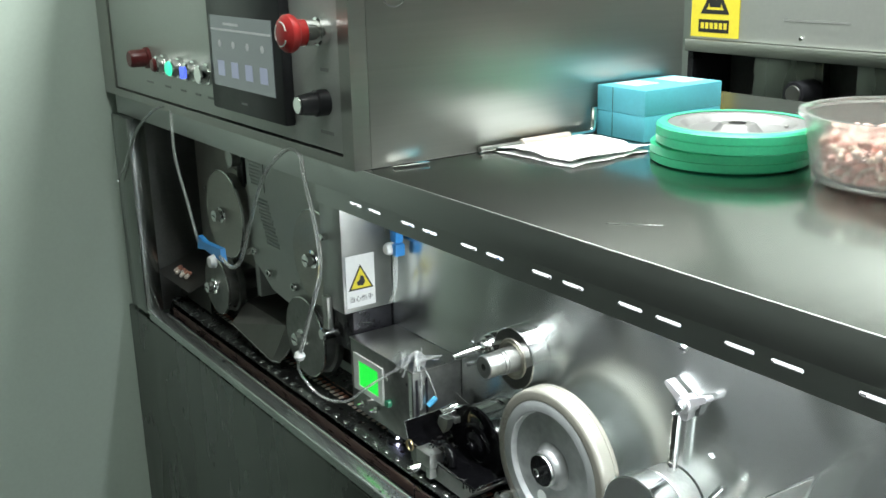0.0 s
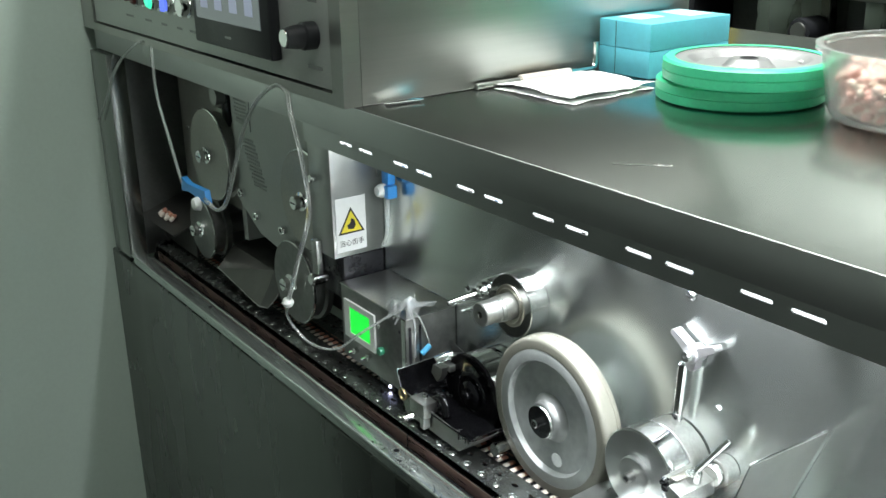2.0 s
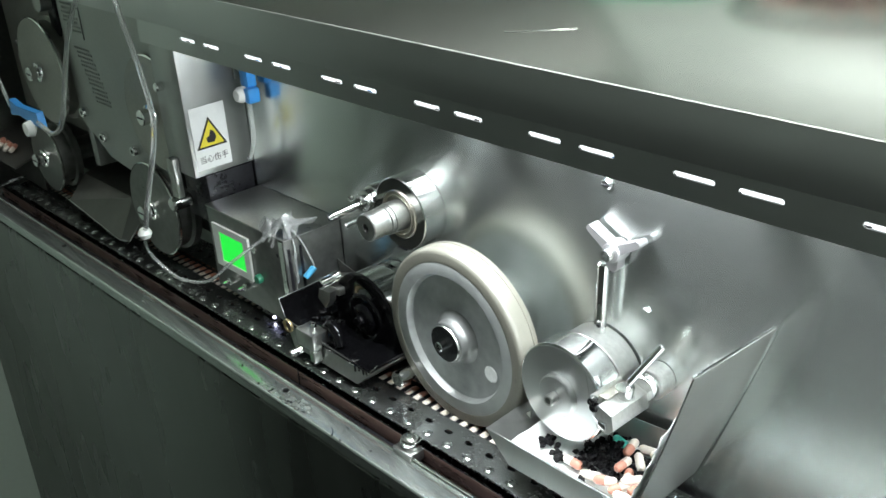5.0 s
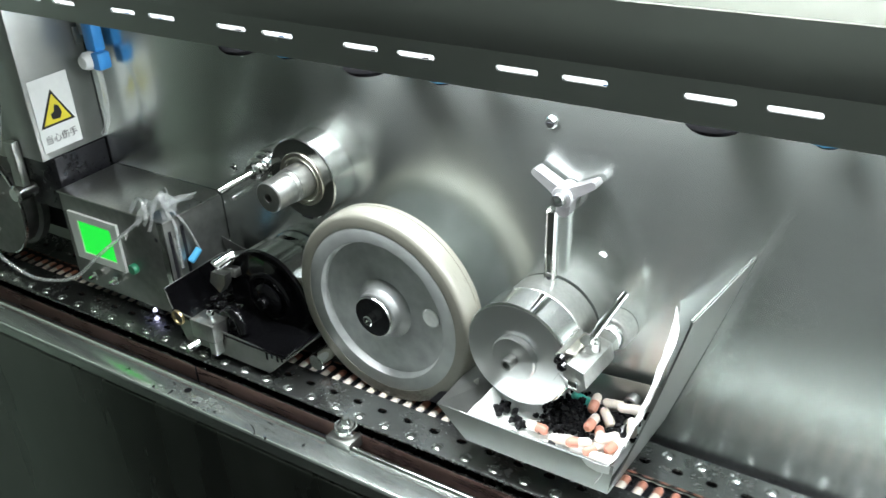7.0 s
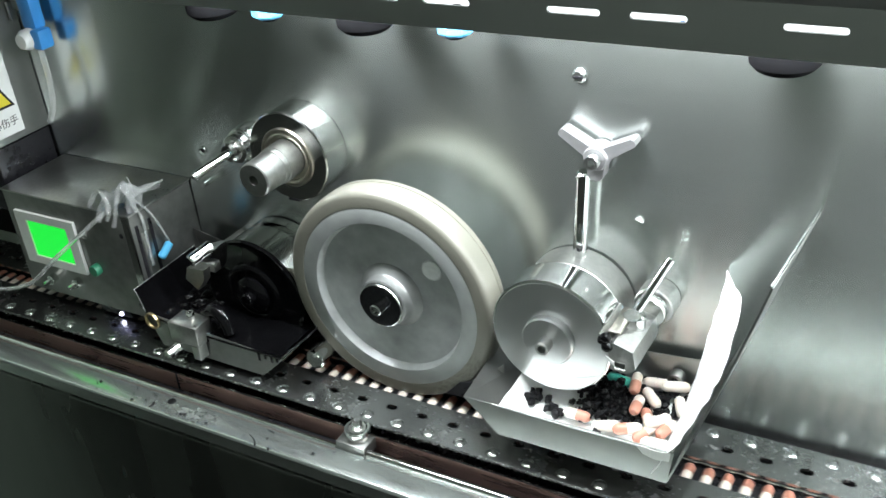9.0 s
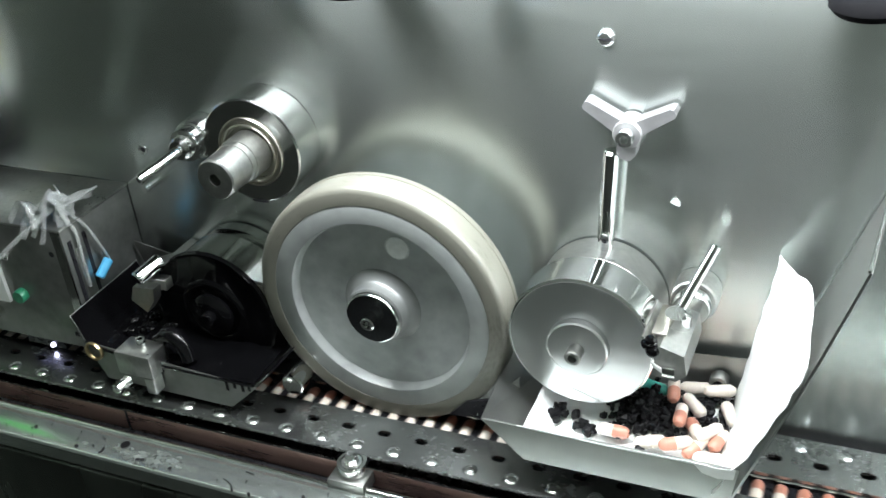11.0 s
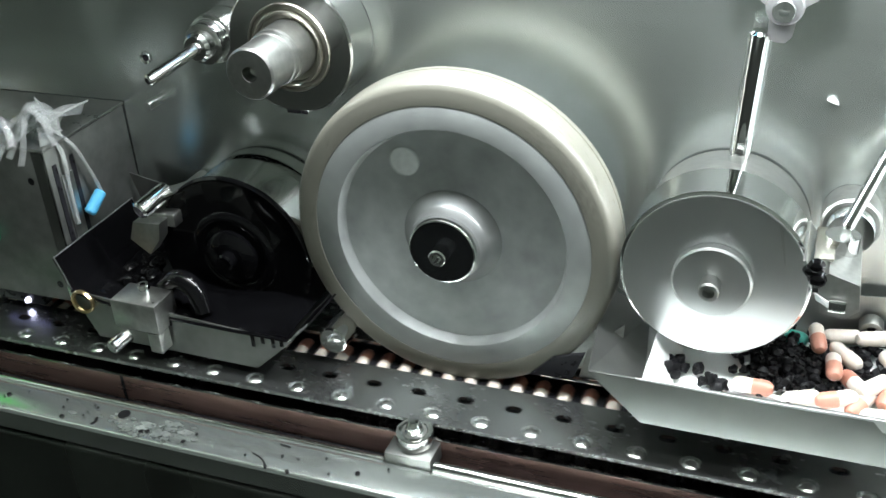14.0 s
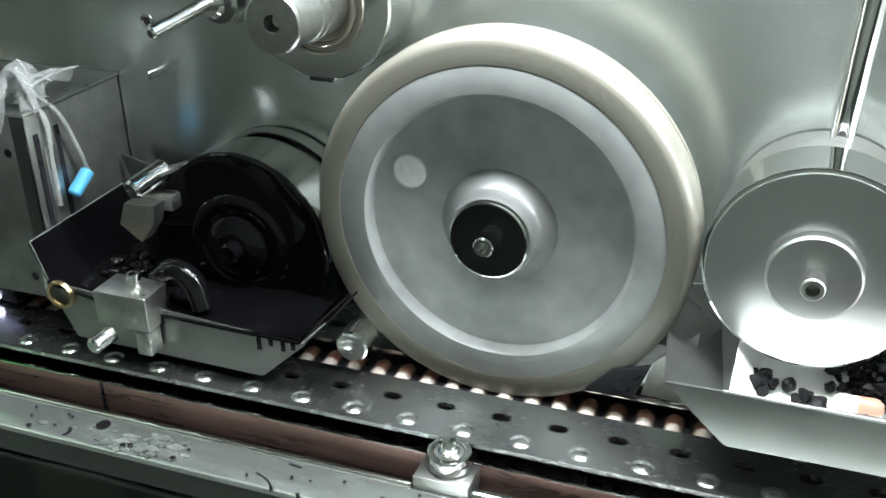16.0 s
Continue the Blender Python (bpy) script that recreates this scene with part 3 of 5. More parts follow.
def ink_drum():
    t = thing("ink_drum", "steel inking drum with black ink covered face", "drum", (-0.1305, 0, 0.922))
    part("barrel", turned([(0.040, -0.0445), (0.0435, -0.0435), (0.0435, -0.0165), (0.040, -0.016), (0.036, -0.016), (0.036, -0.010), (0.0435, -0.010), (0.0435, -0.0015), (0, -0.0015)], 80), M_CHROME, t, "polished steel barrel")
    part("inked_face", turned([(0, -0.0475), (0.010, -0.0475), (0.012, -0.0468), (0.0182, -0.0468), (0.0188, -0.0475), (0.0201, -0.0481), (0.022, -0.0484), (0.0239, -0.0481), (0.0252, -0.0475), (0.0258, -0.0468), (0.043, -0.0466), (0.0452, -0.0475), (0.0462, -0.0465), (0.0462, -0.0448), (0.041, -0.0446)], 80), M_INK, t, "face coated in wet black ink")
    part("inked_hub", turned([(0, -0.058), (0.004, -0.058), (0.005, -0.057), (0.005, -0.052), (0.0135, -0.0515), (0.0155, -0.050), (0.0155, -0.0472)], 40), M_INK, t)
    return t


def steel_roller():
    t = thing("transfer_roller", "polished steel transfer roller with mirror face", "roller", (0.1235, 0, 0.953))
    part("face", turned([(0, -0.0547), (0.0398, -0.0547), (0.0402, -0.0544)], 96), M_TURNFACE, t, "fine turned face")
    part("barrel", turned([(0, -0.0540), (0.0400, -0.0540), (0.0415, -0.0532), (0.0415, -0.0295), (0.0405, -0.0288), (0.033, -0.0288)], 96), M_CHROME, t, "polished steel barrel")
    part("collar", turned([(0.030, -0.0245), (0.0372, -0.0245), (0.0378, -0.0237), (0.0378, -0.0015), (0.03, -0.0015)], 80), M_DULL, t, "dull steel collar")
    part("groove", turned([(0.0345, -0.0287), (0.0345, -0.0246)], 60), M_GAP, t)
    h = part("hub", turned([(0, -0.0600), (0.0165, -0.0600), (0.0175, -0.059), (0.0175, -0.0549)], 56), M_TURNFACE, t)
    part("axle_bolt", turned([(0, -0.064), (0.0026, -0.064), (0.0026, -0.0685), (0.0040, -0.0685), (0.0046, -0.0678), (0.0046, -0.0602)], 24), M_DULL, h)
    part("face_scratch", box(0.006, 0.024, -0.0550, -0.0548, -0.0312, -0.0308), M_DULL, t)
    return t


def drive_hub():
    t = thing("bare_shaft", "bare steel drive shaft in a bearing flange", "shaft", (-0.092, 0, 1.034))
    part("flange", turned([(0.0228, -0.0240), (0.0230, -0.0247), (0.0335, -0.0247), (0.0345, -0.0237), (0.0345, -0.0005), (0, -0.0005)], 72), M_STEEL, t, "polished bearing flange")
    part("bearing", turned([(0.0140, -0.0235), (0.0172, -0.0240), (0.0174, -0.0262), (0.0186, -0.0266), (0.0192, -0.0262), (0.0194, -0.0250), (0.0212, -0.0250), (0.0214, -0.0262), (0.0224, -0.0262), (0.0229, -0.0255), (0.0229, -0.0240)], 60), M_BEARING, t, "bearing ring")
    part("spindle", turned([(0, -0.057), (0.0030, -0.058), (0.0038, -0.0640), (0.0118, -0.0640), (0.0127, -0.0630), (0.0129, -0.0440), (0.0136, -0.0434), (0.0138, -0.0400), (0.0134, -0.0394), (0.0142, -0.0388), (0.0146, -0.0)], 56), M_DULL, t, "turned steel spindle")
    part("locating_notch", box(-0.006, 0.006, -0.0252, -0.0245, -0.0350, -0.0332, 0.0004), M_GAP, t)
    b = thing("hose_spigot", "thin steel spigot rod on a stepped boss", "spigot", (-0.143, 0, 1.032))
    part("boss", turned([(0, -0.031), (0.0062, -0.031), (0.0078, -0.029), (0.0078, -0.024), (0.0108, -0.0235), (0.0115, -0.022), (0.0115, -0.016), (0.0130, -0.0155), (0.0135, -0.014), (0.0135, -0.0005), (0, -0.0005)], 36), M_STEEL, b)
    part("rod", rod((0, -0.0305, 0), (-0.0105, -0.060, -0.0075), 0.0032, 18), M_STEEL, b)
    part("rod_bore", rod((-0.01046, -0.0599, -0.00747), (-0.01054, -0.0602, -0.00753), 0.0019, 12), M_GAP, b)
    return t


# ---- carrier belt ----
PITCH, BELT_SPEED = 0.0251, 0.2620
PLATE = 3 * PITCH
BELT_X0, BELT_X1, BELT_TOP = -0.93, 1.17, 0.875
PLATES = 61
ROW_Y = -0.0512


def capsule_mesh(r, n, seg=10, half=0):
    """A capsule along y; half 1 front, 2 back."""
    prof = [(0, -n / 2), (r * 0.6, -n / 2 + r * 0.2), (r * 0.95, -n / 2 + r * 0.7), (r, -n / 2 + r), (r, 0.0), (r * 1.04, 0.0), (r * 1.04, n / 2 - r), (r * 0.95, n / 2 - r * 0.7), (r * 0.6, n / 2 - r * 0.2), (0, n / 2)]
    if half == 1:
        prof = prof[:5] + [(0, 0.0)]
    if half == 2:
        prof = [(0, 0.0002)] + prof[5:]
    return turned(prof, seg)


def belt():
    t = thing("carrier_belt", "perforated steel carrier plates moving a row of capsules", "conveyor")
    w = PLATE / 2 - 0.00015
    front = [round_loop((i - 1) * PITCH, -0.0890, 0.0096, 0.0096, 3) for i in range(3)]
    slots = [round_loop((i - 0.5) * PITCH, -0.0755, 0.0085, 0.0050, 3) for i in range(2)]
    outline = [(-w, -0.0965), (w, -0.0965), (w, -0.0783), (w - 0.0035, -0.0776), (w - 0.0042, -0.0755), (w - 0.0035, -0.0734), (w, -0.0727), (w, -0.0615),
               (-w, -0.0615), (-w, -0.0727), (-w + 0.0035, -0.0734), (-w + 0.0042, -0.0755), (-w + 0.0035, -0.0776), (-w, -0.0783)]
    bm = slab(outline, 0.0, -0.002, front + slots, plane="xy")
    back = [[(x, 2 * ROW_Y - y) for x, y in loop] for loop in [outline] + front + slots]
    bm = slab(back[0], 0.0, -0.002, back[1:], bm=bm, plane="xy")
    plate = part("carrier_plate", bm, M_PLATE, t, smooth=False)
    # pockets: a comb shaped strip with ribs between the capsules
    q = 2 * w / 6
    comb = [(-w, -0.016), (w, -0.016), (w, -0.0068)]
    for i in range(5, -1, -1):
        a, b = -w + i * q + 0.0021, -w + (i + 1) * q - 0.0021
        comb += [(b, -0.0068), (b, -0.0145), (a, -0.0145), (a, -0.0068)]
    comb += [(-w, -0.0068)]
    strip = part("pocket_strip", slab(comb, -0.0612, -0.0412), M_GAP, plate, smooth=False)
    rivets = [part("rivet", turned([(0, 0.0014), (0.0022, 0.0012), (0.0036, 0.0005), (0.0047, -0.0008), (0.0047, -0.0018)], 14, "z", ((i - 1) * PITCH, y, -0.0010)), M_RIVET, plate) for y in (-0.0890, 2 * ROW_Y + 0.0890) for i in range(3)]
    pocket_floor = part("slot_floor", box(-w, w, -0.0810, -0.0625, -0.0120, -0.0100, bm=box(-w, w, -0.0400, -0.0215, -0.0120, -0.0100)), M_GAP, plate)
    kids = []
    for i in range(6):
        a = part("capsule_body", capsule_mesh(0.0037, 0.019, 10, 1), M_CREAM, plate)
        b = part("capsule_cap", capsule_mesh(0.0037, 0.019, 10, 2), M_ORANGE, plate)
        for o in (a, b):
            o.location = (-w + (i + 0.5) * q, ROW_Y + 0.0030, -0.0090)
        kids += [a, b]
    plates = [plate]
    for i in range(1, PLATES):
        p = plate.copy()
        scene.collection.objects.link(p)
        p.parent = t
        for c in rivets + kids + [pocket_floor, strip]:
            q = c.copy()
            scene.collection.objects.link(q)
            q.parent = p
        plates.append(p)
    return plates


def belt_pose(s):
    """A place on the loop: s metres along it from the left end of the upper run."""
    n, r = BELT_X1 - BELT_X0, (PLATES * PLATE - 2 * (BELT_X1 - BELT_X0)) / (2 * math.pi)
    s %= PLATES * PLATE
    if s < n:
        return pose(BELT_X0 + s, 0, BELT_TOP)
    if s < n + math.pi * r:
        a = (s - n) / r
        return pose(BELT_X1 + r * math.sin(a), 0, BELT_TOP - r + r * math.cos(a), 0, math.degrees(a), 0)
    if s < 2 * n + math.pi * r:
        return pose(BELT_X1 - (s - n - math.pi * r), 0, BELT_TOP - 2 * r, 0, 180, 0)
    a = (s - 2 * n - math.pi * r) / r
    return pose(BELT_X0 - r * math.sin(a), 0, BELT_TOP - r - r * math.cos(a), 0, 180 + math.degrees(a), 0)


# ---- things in the lit bay ----
def controller_box():
    t = thing("ink_controller", "grey steel ink viscosity controller with green lit display", "controller")
    x0, x1, y0, z0, z1 = -0.368, -0.222, -0.0705, 0.8885, 0.984
    part("housing", box(x0, x1, y0, -0.0005, z0, z1, 0.0012), M_CTRL, t, "folded grey smudged steel housing")
    part("lid", box(x0 - 0.0008, x1 + 0.0008, y0 - 0.0008, -0.0006, z1 - 0.0005, z1 + 0.0012, 0.0005), M_DULL, t)
    d = part("display_frame", slab(rect(-0.357, -0.287, 0.919, 0.968), y0 - 0.003, y0 - 0.0002, [rect(-0.3445, -0.2975, 0.9265, 0.9605)]), M_WHITE, t, "white display surround", smooth=False)
    part("lcd", box(-0.3444, -0.2976, y0 - 0.0016, y0 - 0.0003, 0.9266, 0.9604), M_LCD, d, "glowing green display")
    part("screw", hexbolt((-0.277, y0, 0.958), 0.0028, 0.003), M_CHROME, t)
    part("push_button", turned([(0, -0.006), (0.0045, -0.006), (0.005, -0.005), (0.005, -0.0002), (0, -0.0002)], 18, at=(-0.274, y0, 0.927)), M_GREENBTN, t, "small green push button")
    for x, z in ((-0.334, 0.905), (-0.303, 0.908)):
        part("toggle_switch", turned([(0, -0.013), (0.0018, -0.013), (0.0024, -0.006), (0.0042, -0.0055), (0.0042, -0.0002), (0, -0.0002)], 16, at=(x, y0, z)), M_CHROME, t)
    for z in (0.9, 0.965):
        part("fixing_hole", turned([(0, -0.0004), (0.0022, -0.0004)], 12, at=(x1 - 0.013, y0, z)), M_GAP, t)
    part("corner_strip", box(x1 - 0.0075, x1 - 0.0005, y0 - 0.0012, y0 - 0.0002, z0, z1 - 0.001), M_STEEL, t)
    e = thing("photo_sensor", "tiny lit photo sensor under the controller", "sensor")
    part("body", box(-0.294, -0.258, -0.064, -0.050, 0.8772, 0.8883, 0.0006), M_GAP, e)
    part("lens", turned([(0, -0.0026), (0.0012, -0.0022), (0.0018, -0.001), (0.0018, 0.0)], 16, at=(-0.2695, -0.0642, 0.8797)), M_SENSOR, e, "bright white glowing lens")
    part("light_bar", box(-0.288, -0.258, -0.0648, -0.0643, 0.8858, 0.8872), M_VIOLET, e, "dim violet glow")
    # crumpled film and small hoses tied on the lid
    rng = random.Random(11)
    f = thing("plastic_film", "crumpled clear plastic film tied over the controller corner", "film", (-0.232, -0.062, 0.992))
    for k in range(13):
        a, n, wd = rng.uniform(-0.4, 3.6), rng.uniform(0.022, 0.050), rng.uniform(0.003, 0.0075)
        ox, oy, hz, tw = rng.uniform(-0.016, 0.006), rng.uniform(-0.006, 0.012), rng.uniform(0.003, 0.016), rng.uniform(-1.6, 1.6)
        rows = []
        for q in range(15):
            u = q / 14
            x, y = ox + n * (u - 0.4) * math.cos(a + 0.9 * u), oy + n * (u - 0.4) * math.sin(a + 0.9 * u)
            z = -0.0052 + hz * math.sin(math.pi * u) ** 1.5 + 0.0012 * abs(noise.noise(Vector((u * 9, k * 3.7, 0.5))))
            z -= 1.1 * max(0.0, x - 0.010) + 1.1 * max(0.0, -y - 0.009)
            t1 = a + 1.57 + tw * u
            dx, dy, dz = math.cos(t1) * math.cos(tw * u), math.sin(t1) * math.cos(tw * u), abs(math.sin(tw * u))
            rows.append([(min(x, 0.0125) + wd * v * dx, y + wd * v * dy, z + wd * v * dz + 0.0006 * (v == 0.5)) for v in (0.0, 0.5, 1.0)])
        part("film_fold", sheet(rows, 0.0002), M_FILM, f)
    for k in range(3):
        a, n = rng.uniform(0.2, 2.9), rng.uniform(0.020, 0.040)
        part("film_strand", hose([(0, 0, -0.002), (n * 0.5 * math.cos(a), n * 0.5 * math.sin(a), 0.006), (n * math.cos(a + 0.4), n * math.sin(a + 0.4), rng.uniform(-0.002, 0.016))], 0.0006, 5, 3), M_HOSE, f)
    c = thing("ink_line", "thin clear ink lines with a light blue tip", "hose")
    part("line", hose([(-0.232, -0.058, 0.988), (-0.2195, -0.060, 0.980), (-0.2202, -0.060, 0.958), (-0.2204, -0.060, 0.936)], 0.0014, 7), M_HOSE, c)
    part("line", hose([(-0.228, -0.055, 0.990), (-0.218, -0.052, 0.980), (-0.216, -0.046, 0.962), (-0.2155, -0.042, 0.948)], 0.0011, 7), M_HOSE, c)
    part("tip", rod((-0.2155, -0.042, 0.948), (-0.2175, -0.053, 0.939), 0.0034), M_SKYBLUE, c, "light blue nozzle tip")
    part("bracket", box(-0.2218, -0.2210, -0.0625, -0.0535, 0.8895, 0.966, 0.0003), M_DULL, c)
    for y in (-0.0655, -0.0515):
        part("groove", box(-0.2218, -0.2214, y - 0.0016, y + 0.0016, 0.8895, 0.974), M_GAP, c)


def warning_cover():
    t = thing("guard_cover", "brushed steel guard cover with a white warning sign", "guard")
    x = -0.374
    part("cover", box(-0.428, x, -0.0735, -0.0005, 1.013, 1.2025, 0.0015), M_COVER, t, "brushed steel guard box")
    s = part("sign", box(x + 0.0002, x + 0.0008, -0.069, -0.027, 1.020, 1.089), M_WHITE, t, "white sign with yellow triangle")
    tri = [(-0.0665, 1.043), (-0.0295, 1.043), (-0.048, 1.0765)]
    part("triangle_border", slab(tri, x + 0.0009, x + 0.0012, plane="yz"), M_PRINT, s, smooth=False)
    tri2 = [(-0.0628, 1.0452), (-0.0332, 1.0452), (-0.048, 1.0722)]
    part("triangle", slab(tri2, x + 0.0013, x + 0.0015, plane="yz"), M_YELLOW, s, smooth=False)
    part("pictogram", slab([(-0.053, 1.049), (-0.045, 1.048), (-0.042, 1.053), (-0.044, 1.060), (-0.048, 1.062), (-0.050, 1.056), (-0.054, 1.054)], x + 0.0016, x + 0.0018, plane="yz"), M_PRINT, s, smooth=False)
    word = lettering("\u5f53\u5fc3\u4f24\u624b", 0.0088)
    word.transform(Matrix.Translation((x + 0.0010, -0.048, 1.0305)) @ Matrix.Rotation(radians(90), 4, "Z") @ Matrix.Rotation(radians(90), 4, "X"))
    part("sign_words", word, M_PRINT, s, smooth=False)
    part("hinge", box(x + 0.0002, x + 0.004, -0.010, -0.003, 1.108, 1.124, 0.0008), M_DULL, t)
    # valve with hanging hose beside the cover
    v = thing("hose_valve", "blue and white plastic hose valve with short tube", "valve")
    part("holder", box(-0.372, -0.352, -0.006, -0.0005, 1.116, 1.128, 0.001), M_DULL, v)
    part("body", box(-0.352, -0.336, -0.016, -0.004, 1.105, 1.150, 0.003), M_BLUE, v, "blue valve body")
    part("stem", rod((-0.344, -0.010, 1.15), (-0.346, -0.012, 1.178), 0.003), M_BLUE, v)
    part("cap", turned([(0, -0.009), (0.006, -0.008), (0.0085, -0.003), (0.0085, 0.003), (0, 0.004)], 22, at=(-0.346, -0.018, 1.098)), M_WHITE, v, "round white valve cap")
    part("block", box(-0.341, -0.330, -0.020, -0.006, 1.090, 1.106, 0.002), M_BLUE, v)
    part("tube", hose([(-0.338, -0.016, 1.092), (-0.335, -0.018, 1.068), (-0.337, -0.020, 1.044), (-0.345, -0.022, 1.028)], 0.0026), M_HOSE, v, "milky tube")


def feed_bay():
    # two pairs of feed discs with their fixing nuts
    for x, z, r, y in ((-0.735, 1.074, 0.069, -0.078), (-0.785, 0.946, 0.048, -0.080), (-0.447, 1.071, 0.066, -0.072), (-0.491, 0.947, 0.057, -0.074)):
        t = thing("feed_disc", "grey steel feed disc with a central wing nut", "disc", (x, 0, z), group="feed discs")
        # the lower pair takes a darker steel, with shade put into its colour
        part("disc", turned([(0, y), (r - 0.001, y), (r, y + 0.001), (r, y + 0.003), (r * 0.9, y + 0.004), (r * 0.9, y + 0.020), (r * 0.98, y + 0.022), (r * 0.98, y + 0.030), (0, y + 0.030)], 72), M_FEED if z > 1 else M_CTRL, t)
        # the rim's highlight is put in as a ring of brighter steel
        part("rim_highlight", turned([(r - 0.0012, y - 0.0002), (r + 0.0002, y + 0.0006), (r + 0.0003, y + 0.0030)], 72), M_STEEL, t)
        n = part("nut", turned([(0, y - 0.017), (0.0080, y - 0.017), (0.0090, y - 0.016), (0.0090, y - 0.009), (0.0070, y - 0.0085), (0.0070, y - 0.007), (0.0125, y - 0.006), (0.0130, y - 0.005), (0.0130, y - 0.0002), (0, y - 0.0002)], 20), M_CHROME, t, "round chrome fixing nut")
        part("screw_slot", box(-0.006, 0.006, y - 0.0174, y - 0.0171, -0.0008, 0.0008), M_GAP, n)
        part("shaft", turned([(0.016, y + 0.031), (0.016, 0.049)], 24), M_DULL, t)
    g = thing("perforated_guard", "grey sheet guard with a band of round perforations", "guard")
    holes = []
    for i in range(27):
        for j in range(7):
            z = 1.190 - i * 0.0052
            x = -0.654 + j * 0.0060 + (0.0030 if i % 2 else 0) + max(0, i - 8) * 0.0026
            if i not in (11, 12, 13):
                holes.append(round_loop(x, z, 0.0038, 0.0038, 2))
    part("front_sheet", slab([(-0.662, 1.2), (-0.662, 1.02), (-0.60, 0.985), (-0.52, 0.975), (-0.45, 0.985), (-0.432, 1.01), (-0.432, 1.2)], -0.066, -0.0645, holes), M_GREYPAINT, g, "perforated grey sheet", smooth=False)
    part("side_sheet", box(-0.6655, -0.6630, -0.066, 0.048, 1.02, 1.2), M_GREYPAINT, g)
    part("backing", box(-0.660, -0.434, -0.0600, -0.058, 1.02, 1.2), M_GAP, g)
    part("slot", box(-0.607, -0.604, -0.0665, -0.0662, 1.13, 1.175), M_GAP, g)
    for x, z in ((-0.60, 1.012), (-0.52, 1.012), (-0.645, 1.035)):
        part("screw", hexbolt((x, -0.0661, z), 0.006, 0.008), M_CHROME, g)
    p = thing("feed_guard", "dark grey sheet guard behind the outer feed disc", "guard")
    part("sheet", box(-0.93, -0.69, -0.040, -0.038, 0.985, 1.2), M_FEED, p)
    part("return_edge", box(-0.690, -0.676, -0.052, 0.048, 0.95, 1.2, 0.001), M_GREYPAINT, p)
    for x, z in ((-0.86, 1.09), (-0.82, 1.08)):
        part("pin", rod((x, -0.041, z), (x, -0.058, z), 0.003), M_CHROME, p)
    h = thing("motor_block", "dark motor block behind the feed disc", "motor")
    part("block", box(-0.715, -0.692, -0.060, -0.041, 1.12, 1.2, 0.002), M_GAP, h)
    part("boss", turned([(0, -0.075), (0.012, -0.075), (0.012, -0.061), (0, -0.061)], 24, at=(-0.705, 0, 1.165)), M_DULL, h)
    h = thing("gear_block", "dark gear block with steel fittings", "gearbox")
    part("block", box(-0.428, -0.376, -0.060, -0.001, 0.955, 1.0115, 0.002), M_GAP, h)
    part("boss", rod((-0.42, -0.085, 0.975), (-0.42, -0.061, 0.975), 0.009), M_STEEL, h)
    part("arm", box(-0.418, -0.404, -0.082, -0.0738, 0.985, 1.03, 0.001), M_DULL, h)
    part("stud", rod((-0.410, -0.083, 1.11), (-0.410, -0.0736, 1.11), 0.005), M_CHROME, h)
    k = thing("ink_well", "dark folded steel ink well between the feed discs", "tray")
    rows = [[(-0.72, -0.086, 0.902), (-0.58, -0.086, 0.884), (-0.555, -0.086, 0.890)], [(-0.74, -0.05, 0.925), (-0.60, -0.05, 0.925), (-0.53, -0.05, 0.945)], [(-0.74, 0.0, 0.935), (-0.60, 0.0, 0.94), (-0.53, 0.0, 0.96)]]
    part("plate", sheet(rows, 0.0015), M_INNER, k, smooth=False)
    part("front_lip", sheet([[(-0.72, -0.0862, 0.9025), (-0.58, -0.0862, 0.8845), (-0.555, -0.0862, 0.8905)], [(-0.72, -0.088, 0.905), (-0.58, -0.088, 0.887), (-0.555, -0.088, 0.893)]], 0.0008), M_DULL, k)
    s = thing("feed_chute", "dark sloping chute with a few capsules", "chute")
    part("plate", sheet([[(-0.985, -0.108, 0.925), (-0.84, -0.108, 0.925)], [(-0.985, -0.02, 0.955), (-0.84, -0.02, 0.955)]], 0.002), M_INNER, s)
    part("leg", box(-0.985, -0.845, -0.070, -0.066, 0.878, 0.934), M_INNER, s)
    for i in range(5):
        c = thing("capsule", "orange and white gelatine capsule on the chute", "capsule", (-0.935 + i * 0.0115, -0.088 - 0.003 * (i % 2), 0.9385), group="capsules on the chute")
        c.rotation_euler = (radians(18), 0, radians(20 + 14 * (i % 3)))
        part("body", capsule_mesh(0.0036, 0.019, 12, 1), M_CREAM, c)
        part("cap", capsule_mesh(0.0036, 0.019, 12, 2), M_ORANGE, c)


